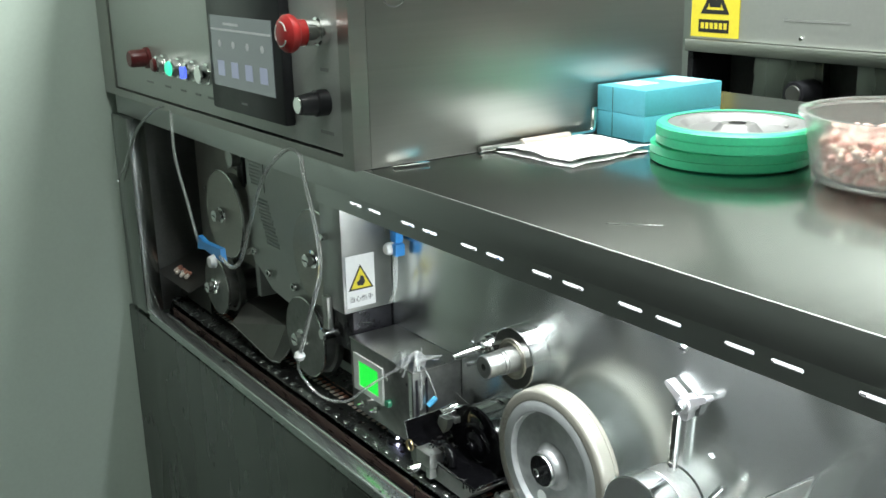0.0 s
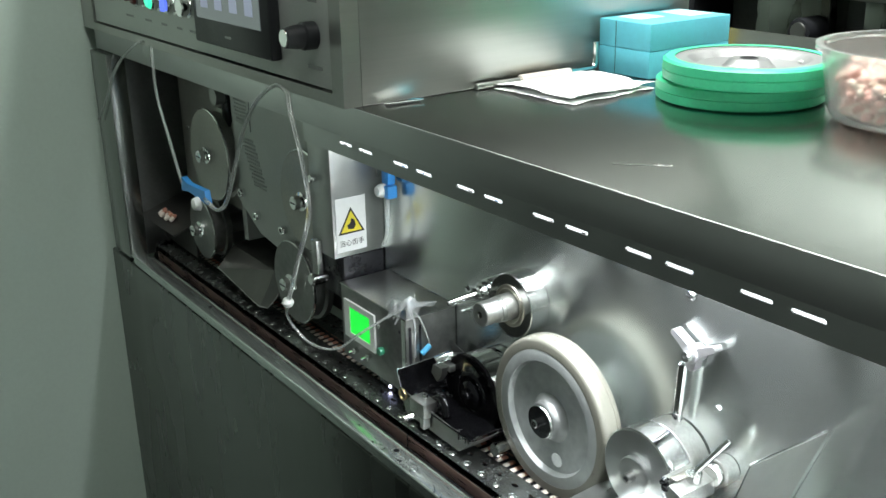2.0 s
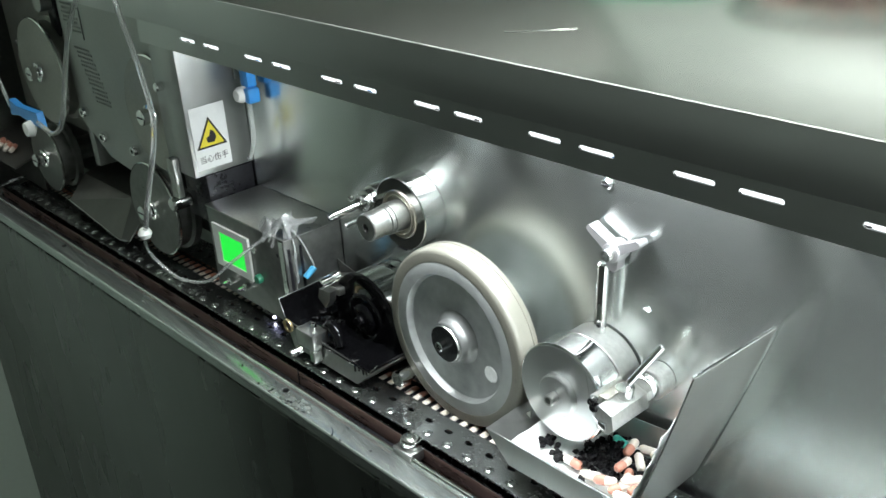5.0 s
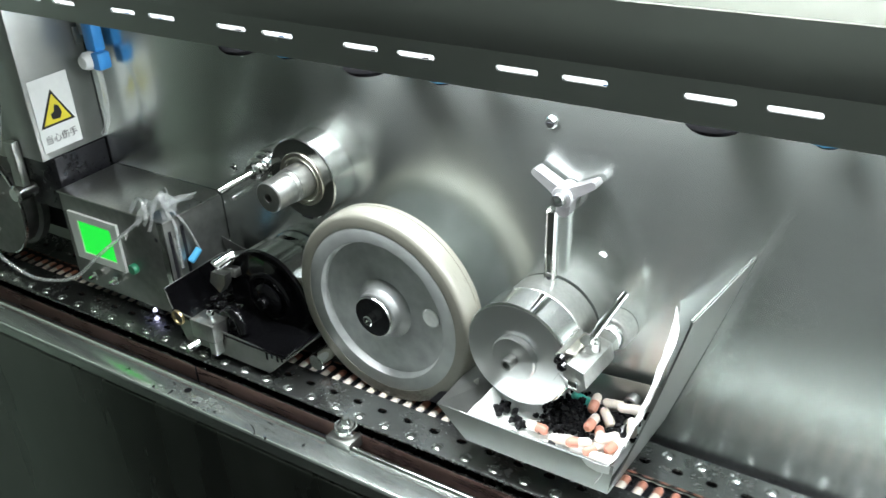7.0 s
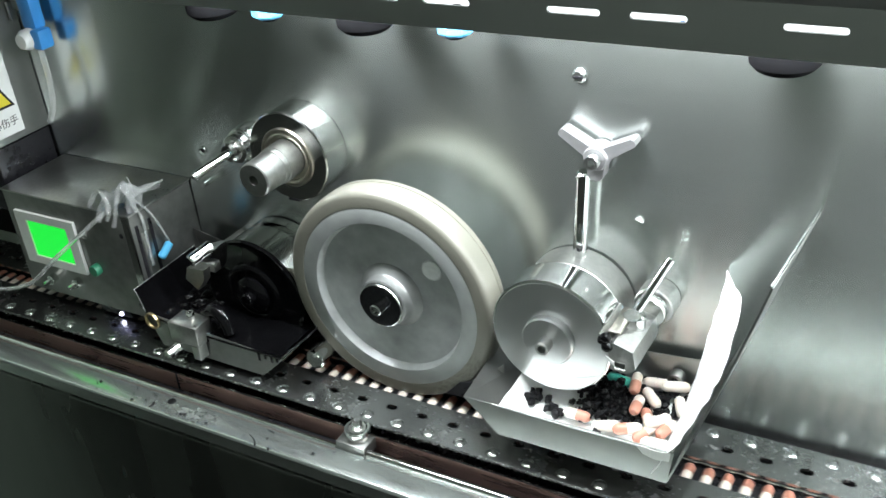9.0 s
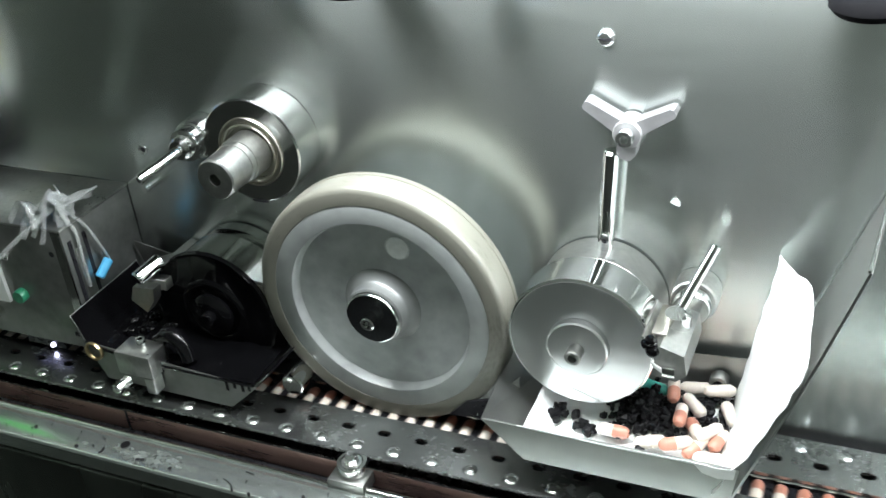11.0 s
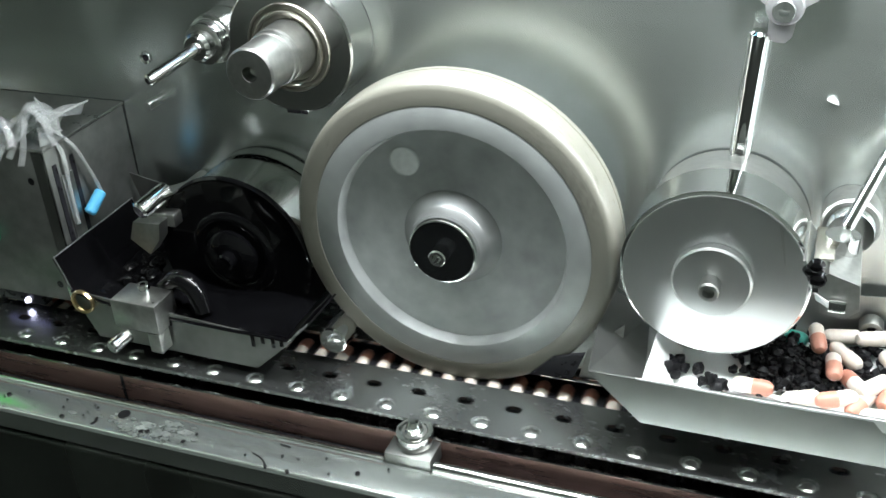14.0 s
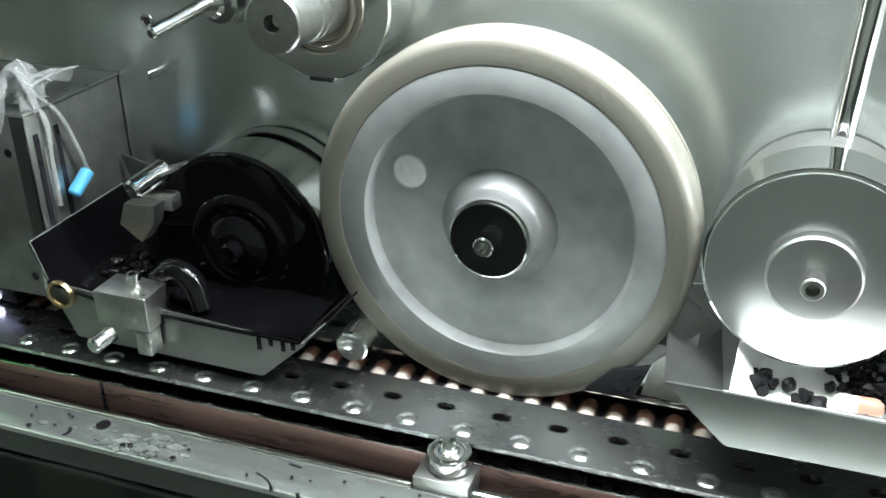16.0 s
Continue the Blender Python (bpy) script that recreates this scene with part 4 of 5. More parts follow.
def hoses():
    y = -0.150
    t = thing("ink_hose", "thin clear hose draped over the worktop edge with blue clamp", "hose")
    part("tube", hose([(-1.012, -0.15, 1.09), (-0.96, y, 1.13), (-0.89, y, 1.19), (-0.80, -0.146, 1.236), (-0.763, -0.138, 1.2405), (-0.735, -0.146, 1.225), (-0.723, y, 1.174), (-0.684, -0.152, 1.113), (-0.662, -0.150, 1.060)], 0.0021), M_HOSE, t, "clear tube")
    part("clamp", sheet([[(-0.666, -0.150, 1.049), (-0.640, -0.150, 1.053), (-0.578, -0.150, 1.049)], [(-0.662, -0.150, 1.069), (-0.640, -0.150, 1.064), (-0.582, -0.150, 1.067)]], 0.008), M_BLUE, t, "blue plastic clamp")
    part("plug", turned([(0, -0.01), (0.008, -0.008), (0.010, 0), (0, 0.006)], 18, at=(-0.606, -0.150, 1.044)), M_WHITE, t)
    t = thing("long_ink_hose", "long clear hose with a white knot looping to the controller", "hose")
    pts = [(-0.582, -0.150, 1.056), (-0.545, y, 1.050), (-0.510, y, 1.07), (-0.470, y, 1.13), (-0.435, y, 1.18), (-0.396, y, 1.217), (-0.365, -0.142, 1.238), (-0.335, -0.142, 1.236), (-0.312, y, 1.215), (-0.292, y, 1.163), (-0.286, y, 1.11), (-0.325, y, 1.036), (-0.352, y, 0.986)]
    part("tube", hose(pts, 0.0027), M_HOSE, t, "clear tube")
    part("knot", turned([(0, -0.007), (0.005, -0.005), (0.0075, 0), (0.005, 0.005), (0, 0.007)], 18, "z", (-0.354, y, 0.983)), M_WHITE, t, "white knot")
    part("tail", hose([(-0.356, y, 0.978), (-0.380, -0.14, 0.955), (-0.385, -0.13, 0.935), (-0.355, -0.122, 0.920), (-0.315, -0.110, 0.925), (-0.285, -0.098, 0.950), (-0.260, -0.082, 0.972), (-0.238, -0.068, 0.990)], 0.0017), M_HOSE, t)


def ink_tray():
    t = thing("ink_tray", "folded steel ink tray filled with glossy black ink", "tray")
    y0, y1 = -0.0855, -0.012
    prof = [(-0.213, 0.909), (-0.2005, 0.882), (-0.101, 0.8805), (-0.079, 0.9005)]
    rows = [[(x, y, z) for x, z in prof] for y in (y0, y1)]
    part("pan", sheet(rows, 0.0012), M_TRAYDARK, t, "folded steel pan", smooth=False)
    part("front_wall", slab([(-0.213, 0.909), (-0.2005, 0.8815), (-0.101, 0.8800), (-0.079, 0.9005)], y0 - 0.0012, y0 - 0.0001), M_TRAYDARK, t, "ink-stained steel front wall", smooth=False)
    part("back_wall", slab([(-0.219, 0.945), (-0.2005, 0.8815), (-0.101, 0.8800), (-0.072, 0.912)], y1, y1 + 0.001), M_TRAYDARK, t, smooth=False)
    part("splash_wall", sheet([[(-0.2192, -0.0858, 0.9281), (-0.2192, -0.0143, 0.9292)], [(-0.2125, y0, 0.908), (-0.2125, y1, 0.908)]], 0.001), M_INK, t, "inked splash wall")
    part("splash_edge", hose([(-0.2125, y0, 0.908), (-0.2190, -0.0858, 0.9283), (-0.2190, -0.0143, 0.9294)], 0.0006, 5, 1), M_RIVET, t)
    part("right_wall", sheet([[(-0.0795, y0, 0.9005), (-0.0795, -0.056, 0.9005)], [(-0.067, y0, 0.9130), (-0.066, -0.056, 0.9135)]], 0.001), M_INK, t)
    part("right_edge", hose([(-0.0795, y0 - 0.0005, 0.9006), (-0.067, y0 - 0.0005, 0.9132)], 0.0006, 5, 1), M_STEEL, t)
    part("inked_lining", sheet([[(-0.2120, y0 + 0.001, 0.9085), (-0.2120, y1 - 0.001, 0.9085)], [(-0.1990, y0 + 0.001, 0.8840), (-0.1990, y1 - 0.001, 0.8840)]], 0.0005), M_INK, t)
    # ink surface with thick uneven ridges
    g = []
    for j in range(23):
        yy = y0 + 0.0006 + (y1 - y0 - 0.002) * j / 22
        g.append([])
        for i in range(41):
            x = -0.2105 + 0.1295 * i / 40
            lump = abs(noise.noise(Vector((x * 95, yy * 95, 0.3)))) * 0.0055 + noise.noise(Vector((x * 240, yy * 240, 4.0))) * 0.0010
            g[-1].append((x, yy, 0.9012 + lump * min(1.0, 0.35 + max(0.0, -0.135 - x) * 20)))
    part("ink", sheet(g), M_INK, t, "glossy black ink in thick ridges")
    for x, n in ((-0.1, 0.006), (-0.094, 0.003), (-0.088, 0.0045), (-0.15, 0.002), (-0.083, 0.003)):
        part("ink_run", box(x - 0.0011, x + 0.0011, y0 - 0.0019, y0 - 0.0013, 0.9000 - n, 0.901, 0.0003), M_INK, t)
    part("ink_smear", hose([(-0.212, y0 - 0.001, 0.909), (-0.18, y0 - 0.001, 0.9035), (-0.13, y0 - 0.001, 0.9018), (-0.08, y0 - 0.001, 0.9012)], 0.0010, 6), M_INK, t)
    b = part("clamp_block", box(-0.178, -0.150, -0.097, -0.0785, 0.898, 0.9155, 0.001), M_DULL, t, "small steel clamp block")
    part("clamp_leg", box(-0.158, -0.1505, -0.0972, -0.0880, 0.886, 0.8978, 0.0006), M_DULL, b)
    part("set_screw", hexbolt((-0.163, -0.086, 0.9156), 0.0033, 0.0055, "z"), M_CHROME, b)
    part("thumb_bolt", rod((-0.1725, -0.1095, 0.8940), (-0.170, -0.0972, 0.8955), 0.0040, 18), M_STEEL, b, "knurled thumb bolt")
    part("brass_nut", turned([(0.0055, -0.0010), (0.0068, -0.0016), (0.0073, 0), (0.0068, 0.0012), (0.0055, 0.0010)], 26, at=(-0.204, -0.0885, 0.9045)), M_BRASS, t, "thin brass ring nut")
    part("wiper_arm", hose([(-0.158, -0.074, 0.914), (-0.148, -0.075, 0.920), (-0.138, -0.0765, 0.916), (-0.134, -0.0775, 0.904)], 0.0055, 14), M_INK, t, "ink covered bent arm")
    lumps = ((-0.196, -0.060, 0.0045), (-0.186, -0.052, 0.0060), (-0.179, -0.064, 0.0040), (-0.190, -0.040, 0.0050), (-0.170, -0.046, 0.0050), (-0.202, -0.048, 0.0038), (-0.162, -0.058, 0.0042))
    for x, y, r in lumps:
        own = bmesh.new()
        bmesh.ops.create_icosphere(own, subdivisions=3, radius=r)
        for v in own.verts:
            v.co *= 1 + 0.5 * noise.noise(v.co * 260 + Vector((x * 900, y * 900, 0)))
            v.co.z *= 0.55
        own.transform(Matrix.Translation((x, y, 0.9035)))
        part("sludge", own, M_INK, t)
    # doctor blade holder above the drum
    d = thing("doctor_blade", "steel doctor blade clamp resting on the drum", "blade", (0.012, -0.004, 0.0))
    part("clamp", box(-0.192, -0.172, -0.050, -0.020, 0.938, 0.946, 0.001), M_DULL, d)
    part("blade", sheet([[(-0.194, -0.048, 0.947), (-0.170, -0.048, 0.958)], [(-0.194, -0.030, 0.948), (-0.172, -0.030, 0.956)]], 0.0012), M_DULL, d)
    part("cheek", slab([(-0.197, 0.932), (-0.186, 0.924), (-0.178, 0.934), (-0.176, 0.944), (-0.193, 0.943)], -0.058, -0.050), M_DULL, d, smooth=False)
    part("thumb_screw", rod((-0.186, -0.060, 0.951), (-0.180, -0.040, 0.956), 0.0052, 18), M_CHROME, d)
    part("arm", rod((-0.186, -0.03, 0.942), (-0.186, 0.0035, 0.942), 0.005), M_DULL, d)
    k = thing("roller_knob", "short steel roller stub beside the ink tray", "roller", (-0.0655, 0, 0.890))
    part("stub", turned([(0, -0.0665), (0.0070, -0.0665), (0.0078, -0.0655), (0.0078, -0.054), (0.0066, -0.0535), (0.0066, -0.003), (0, -0.003)], 26), M_CHROME, k)


def y_bracket():
    t = thing("clamp_bracket", "cast grey three-armed clamp bracket with polished bar", "bracket")
    y0, y1 = -0.013, -0.003
    c = (0.1395, 1.063)

    def arm(a, n, w0, w1):
        d, s = Vector((math.cos(a), math.sin(a))), Vector((-math.sin(a), math.cos(a)))
        o = Vector(c)
        pts = [o - s * w0, o + d * (n - w1 * 0.6) - s * w1, o + d * n - s * w1 * 0.5, o + d * n + s * w1 * 0.5, o + d * (n - w1 * 0.6) + s * w1, o + s * w0]
        return [(p.x, p.y) for p in pts]

    part("left_arm", slab(arm(radians(148), 0.028, 0.0044, 0.0027), y0, y1), M_ALU, t)
    part("right_arm", slab(arm(radians(29), 0.028, 0.0044, 0.0027), y0, y1), M_ALU, t)
    part("foot", slab(arm(radians(-95), 0.016, 0.0060, 0.0050), y0 + 0.001, y1), M_ALU, t)
    part("boss", turned([(0, y0 - 0.002), (0.0072, y0 - 0.002), (0.0079, y0 - 0.001), (0.0079, y1 + 0.002), (0, y1 + 0.002)], 36, at=(c[0], 0, c[1])), M_ALU, t)
    part("screw", hexbolt((c[0], y0 - 0.0021, c[1]), 0.0048, 0.006), M_RIVET, t, "chrome socket screw")
    part("bar", rod((0.1305, -0.0105, 1.0515), (0.1263, -0.0105, 0.9885), 0.0048, 24), M_CHROME, t, "polished round bar")
    part("bar_tip", rod((0.1263, -0.0105, 0.9884), (0.1260, -0.0105, 0.9845), 0.0040, 16), M_GAP, t)
    part("spacer", turned([(0.0058, -0.0029), (0.0058, -0.0003)], 20, at=(c[0], 0, c[1])), M_DULL, t)
    s = thing("panel_screw", "bright slotted screw in the back sheet", "screw", (0.125, 0, 1.110))
    part("head", turned([(0, -0.0032), (0.0032, -0.0030), (0.0046, -0.0016), (0.0048, -0.0002), (0, -0.0002)], 20), M_RIVET, s)
    part("slot", box(-0.0036, 0.0036, -0.0037, -0.00325, -0.0005, 0.0005), M_GAP, s)
    p = thing("paper_scrap", "tiny torn white paper scrap stuck on the sheet", "scrap", (0.163, -0.0012, 1.0185))
    part("scrap", slab([(-0.0024, 0.0006), (0.0, 0.0018), (0.0012, 0.0006), (0.0028, -0.0013), (0.0006, -0.0009), (-0.0014, 0.0)], -0.0006, 0.0006), M_PAPER, p, smooth=False)
    for x, z in ((-0.199, 1.013),):
        h = thing("threaded_hole", "small open threaded hole in the sheet", "hole", (x, 0, z))
        part("rim", turned([(0.0020, -0.0006), (0.0034, -0.0012), (0.0036, -0.0003)], 18), M_CHROME, h)
        part("bore", turned([(0, -0.0004), (0.0021, -0.0004)], 14), M_GAP, h)
    k = thing("stub_pin", "short bright steel pin on the sheet", "pin", (-0.195, 0, 0.989))
    part("pin", turned([(0, -0.013), (0.0022, -0.013), (0.0026, -0.012), (0.0026, -0.0003)], 16), M_CHROME, k)


def scraper():
    t = thing("scraper_lever", "steel scraper clamp with an upright lever pin", "scraper")
    part("boss", turned([(0, -0.016), (0.0120, -0.016), (0.0130, -0.015), (0.0130, -0.0005), (0, -0.0005)], 36, at=(0.178, 0, 0.966)), M_DULL, t, "dull round boss")
    part("boss_step", turned([(0, -0.024), (0.0098, -0.024), (0.0105, -0.023), (0.0105, -0.0162)], 32, at=(0.178, 0, 0.966)), M_STEEL, t)
    part("lever", rod((0.1755, -0.038, 0.976), (0.1886, -0.0145, 1.003), 0.0028, 14), M_CHROME, t, "polished lever pin")
    part("lever_nut", turned([(0, -0.005), (0.0066, -0.005), (0.0072, -0.004), (0.0072, 0.008), (0, 0.008)], 24, "z", (0.1745, -0.040, 0.966)), M_STEEL, t)
    part("holder", slab([(0.1665, 0.966), (0.1705, 0.9690), (0.1830, 0.9650), (0.1845, 0.9530), (0.1790, 0.9480), (0.1690, 0.9495)], -0.066, -0.024), M_DULL, t, "square steel holder", smooth=False)
    part("foot", box(0.1720, 0.1790, -0.0685, -0.0662, 0.9520, 0.9580, 0.0006), M_CHROME, t)
    part("blade", sheet([[(0.1600, -0.064, 0.972), (0.1675, -0.064, 0.960)], [(0.1600, -0.028, 0.972), (0.1675, -0.028, 0.960)]], 0.0012), M_DULL, t)
    part("copper_shim", box(0.164, 0.172, -0.058, -0.030, 0.9700, 0.9715, 0.0005), M_BEARING, t)
    for x, z, r in ((0.1655, 0.9715, 0.0035), (0.1665, 0.9655, 0.0042), (0.163, 0.969, 0.003)):
        part("ink_bead", turned([(0, -r), (r * 0.7, -r * 0.7), (r, 0), (r * 0.7, r * 0.7), (0, r)], 12, at=(x, -0.065, z)), M_INK, t)
    part("tissue", sheet([[(0.166, -0.067, 0.960), (0.173, -0.0675, 0.956)], [(0.167, -0.066, 0.956), (0.174, -0.068, 0.953)]], 0.0006), M_PAPER, t)


def bearing_stop():
    t = thing("guide_bearing", "ball bearing on a small steel block beside the rail", "bearing", (-0.0050, -0.1035, 0.8612))
    part("block", box(-0.0120, 0.0120, -0.0115, 0.0038, -0.0035, 0.0060, 0.0006), M_TRAYDARK, t)
    part("outer_ring", turned([(0.0062, 0.0068), (0.0070, 0.0065), (0.0090, 0.0065), (0.0094, 0.0072), (0.0094, 0.0128), (0.0090, 0.0135), (0.0070, 0.0135), (0.0062, 0.0130)], 36, m=Matrix.Rotation(radians(90), 4, "X")), M_STEEL, t)
    part("shield", turned([(0.0045, 0.0126), (0.0064, 0.0128)], 30, m=Matrix.Rotation(radians(90), 4, "X")), M_DULL, t)
    part("bolt", turned([(0.0047, 0.0066), (0.0047, 0.0138), (0.0040, 0.0142), (0.0040, 0.0175), (0.0028, 0.0195), (0, 0.020)], 20, m=Matrix.Rotation(radians(90), 4, "X")), M_CHROME, t)
    r = thing("guide_rod", "round steel rod along the ledge", "rod")
    part("rod", rod((0.0078, -0.1128, 0.8620), (1.2, -0.1128, 0.8620), 0.0034, 16), M_STEEL, r)
    part("rod", rod((-0.94, -0.1125, 0.8596), (-0.0178, -0.1125, 0.8596), 0.0020, 16), M_STEEL, r)
    g = thing("capsule_guide", "thin steel wire holding down the capsules", "wire")
    part("wire", hose([(0.015, -0.048, 0.8780), (0.10, -0.048, 0.8780), (0.6, -0.048, 0.8780), (1.1, -0.048, 0.8780)], 0.0007, 6), M_STEEL, g)
    part("plate", box(0.030, 0.075, -0.040, -0.006, 0.880, 0.8815), M_DULL, g)
    s = thing("capsule_stop", "small black and steel stop below the wheel", "stop")
    part("tab", slab([(0.038, 0.880), (0.060, 0.882), (0.066, 0.898), (0.050, 0.893)], -0.052, -0.050), M_GAP, s, smooth=False)
    part("tab_plate", slab([(0.062, 0.880), (0.082, 0.880), (0.084, 0.915), (0.066, 0.897)], -0.047, -0.0455), M_DULL, s, smooth=False)


def catch_tray():
    t = thing("waste_tray", "folded steel waste tray lined with white paper", "tray")
    y0, y1 = -0.090, -0.008
    part("floor_sheet", sheet([[(0.101, y0, 0.8955), (0.2135, y0, 0.8955)], [(0.090, y1, 0.8985), (0.2145, y1, 0.8985)]], 0.001), M_TRAYSHADE, t)
    part("front_wall", slab([(0.077, 0.9180), (0.101, 0.8945), (0.2135, 0.8945), (0.2175, 0.9190)], y0 - 0.0012, y0 - 0.0001), M_TRAYSHADE, t, "thin folded front wall", smooth=False)
    part("left_wall", sheet([[(0.077, y0, 0.918), (0.101, y0, 0.895)], [(0.067, y1, 0.912), (0.090, y1, 0.898)]], 0.0012), M_TRAYSHADE, t)
    part("back_wall", slab([(0.067, 0.916), (0.090, 0.898), (0.2145, 0.898), (0.222, 0.928)], y1, y1 + 0.001), M_TRAYSHADE, t, smooth=False)
    # tall chute wall
    wall = []
    for i in range(7):
        u = i / 6
        wall.append([tuple(Vector((0.2130, y0, 0.8955)).lerp(Vector((0.2642, -0.0885, 1.0435)), u).lerp(Vector((0.2140, -0.0045, 0.8985)).lerp(Vector((0.2700, -0.0045, 1.0455)), u), v / 5) + Vector((0.0022 * math.sin(3.14 * u) * math.sin(2.0 * v / 5 + 0.8), 0, 0))) for v in range(6)])
    part("chute_wall", sheet(wall, 0.0012), M_TRAYSHADE, t, "tall thin sloping chute wall")
    part("wall_edge", hose([(0.2642, -0.0885, 1.0440), (0.2700, -0.0045, 1.0460)], 0.0008, 6, 1), M_STEEL, t)
    rng = random.Random(8)
    rows = []
    for i in range(11):
        rows.append([])
        for j in range(8):
            u, v = i / 10, j / 7
            x = 0.100 + 0.110 * u
            rows[-1].append((x, y0 + 0.0025 + (y1 - y0 - 0.006) * v, 0.8978 + 0.0026 * v + rng.uniform(0, 0.0012) + (0.016 * max(0, (0.08 - u) / 0.08))))
    part("paper_liner", sheet(rows, 0.0003), M_PAPER, t, "white paper lining")
    rows = []
    for i in range(13):
        u = i / 12
        a = Vector((0.2070, y0 - 0.001, 0.9010)).lerp(Vector((0.2467, -0.0895, 0.9887)), u) + Vector((0.003 * math.sin(3.14 * u), -0.002, 0))
        m = Vector((0.2075, -0.0500, 0.9020)).lerp(Vector((0.2424, -0.0460, 1.0053)), u)
        b = Vector((0.2060, -0.0150, 0.9030)).lerp(Vector((0.2229, -0.0030, 0.9947)), u)
        row = [a.lerp(m, j / 5) if j < 5 else m.lerp(b, (j - 5) / 5) for j in range(11)]
        rows.append([tuple(p + Vector((-0.0025 + rng.uniform(-0.0009, 0.0009), rng.uniform(-0.0008, 0.0008), rng.uniform(-0.0014, 0.0014) * (i > 0)))) for p in row])
    part("paper_wall", sheet(rows, 0.0003), M_PAPER, t, "crumpled white paper up the wall")
    rows = [[(0.098, y0 - 0.0018, 0.9195), (0.15, y0 - 0.002, 0.9188), (0.2, y0 - 0.002, 0.9193), (0.2155, y0 - 0.002, 0.917)], [(0.099, y0 + 0.002, 0.913), (0.15, y0 + 0.002, 0.9120), (0.2, y0 + 0.002, 0.912), (0.212, y0 + 0.002, 0.910)], [(0.104, y0 + 0.005, 0.900), (0.15, y0 + 0.005, 0.8995), (0.2, y0 + 0.005, 0.8995), (0.2095, y0 + 0.005, 0.8995)]]
    part("paper_edge", sheet(rows, 0.0003), M_PAPER, t)
    part("paper_corner", sheet([[(0.194, y0 - 0.0020, 0.9190), (0.206, y0 - 0.0024, 0.9185), (0.2160, y0 - 0.0022, 0.9195)], [(0.199, y0 - 0.0024, 0.9135), (0.207, y0 - 0.0028, 0.9120), (0.2150, y0 - 0.0024, 0.9130)]], 0.0003), M_PAPER, t)
    # clotted ink
    for cx, cy, n, sx, sy, hz in ((0.109, -0.054, 12, 0.010, 0.008, 0.001), (0.1265, -0.065, 4, 0.006, 0.003, 0.001), (0.158, -0.046, 300, 0.018, 0.022, 0.007), (0.172, -0.037, 90, 0.012, 0.014, 0.004), (0.193, -0.030, 60, 0.014, 0.012, 0.004), (0.197, -0.043, 26, 0.010, 0.008, 0.003), (0.184, -0.013, 46, 0.028, 0.003, 0.003)):
        bm = None
        for i in range(n):
            r = rng.uniform(0.0022, 0.0032) if n < 15 else rng.uniform(0.0010, 0.0025)
            x, y = rng.gauss(cx, sx / 2), rng.gauss(cy, sy / 2)
            y = min(max(y, y0 + 0.012), y1 - 0.006)
            z = 0.9005 + 0.0026 * (y - y0) / 0.08 + r * 0.6 + rng.random() * hz * max(0, 1 - (abs(x - cx) / sx))
            own = bmesh.new()
            bmesh.ops.create_icosphere(own, subdivisions=2, radius=r)
            twist = Vector((rng.uniform(0, 9), rng.uniform(0, 9), rng.uniform(0, 9)))
            for v in own.verts:
                v.co *= 1 + 0.75 * noise.noise(v.co / r * 1.1 + twist)
            own.transform(Matrix.Translation((x, y, z)))
            bm = merge(bm, own)
        alone("ink_clots", bm, M_INKROUGH, "loose heap of clotted black ink crumbs", "ink", kind="stuff")
    spots = [(0.146, -0.066, -94, "o"), (0.171, -0.027, -170, "o"), (0.184, -0.033, -135, "c"), (0.204, -0.035, -154, "c"), (0.179, -0.047, -176, "o"), (0.188, -0.052, 31, "o"), (0.167, -0.069, -58, "c"),
             (0.181, -0.070, 115, "o"), (0.191, -0.066, 151, "o"), (0.202, -0.058, 166, "o"), (0.196, -0.057, 140, "c"), (0.200, -0.073, 88, "c"), (0.182, -0.018, 99, "c"), (0.196, -0.021, -64, "c")]
    for i, (x, y, a, kind) in enumerate(spots):
        c = thing("waste_capsule", "stray orange and white capsule lying in the tray", "capsule", (x, y, 0.9055 + 0.0026 * (y - y0) / 0.08 + 0.0035 * (i % 3 == 1)), group="stray capsules")
        c.rotation_euler = (radians(rng.uniform(-9, 9)), 0, radians(a))
        part("body", capsule_mesh(0.0036, 0.019, 14, 1), M_CREAM, c)
        part("cap", capsule_mesh(0.0036, 0.019, 14, 2), M_ORANGE if kind == "o" else M_CREAM, c)
    c = thing("mint_capsule", "mint green capsule lying in the tray", "capsule", (0.158, -0.022, 0.9065))
    c.rotation_euler = (0, 0, radians(78))
    part("body", capsule_mesh(0.0036, 0.019, 14, 1), M_MINT, c)
    part("cap", capsule_mesh(0.0036, 0.019, 14, 2), M_MINT, c)
    n = thing("tray_nut", "dull steel nut on the tray's back wall", "nut", (0.194, -0.0095, 0.912))
    part("nut", hexbolt((0, 0, 0), 0.0056, 0.0075), M_TRAYDARK, n)
    part("bore", turned([(0, -0.0030), (0.0027, -0.0030)], 6), M_GAP, n)


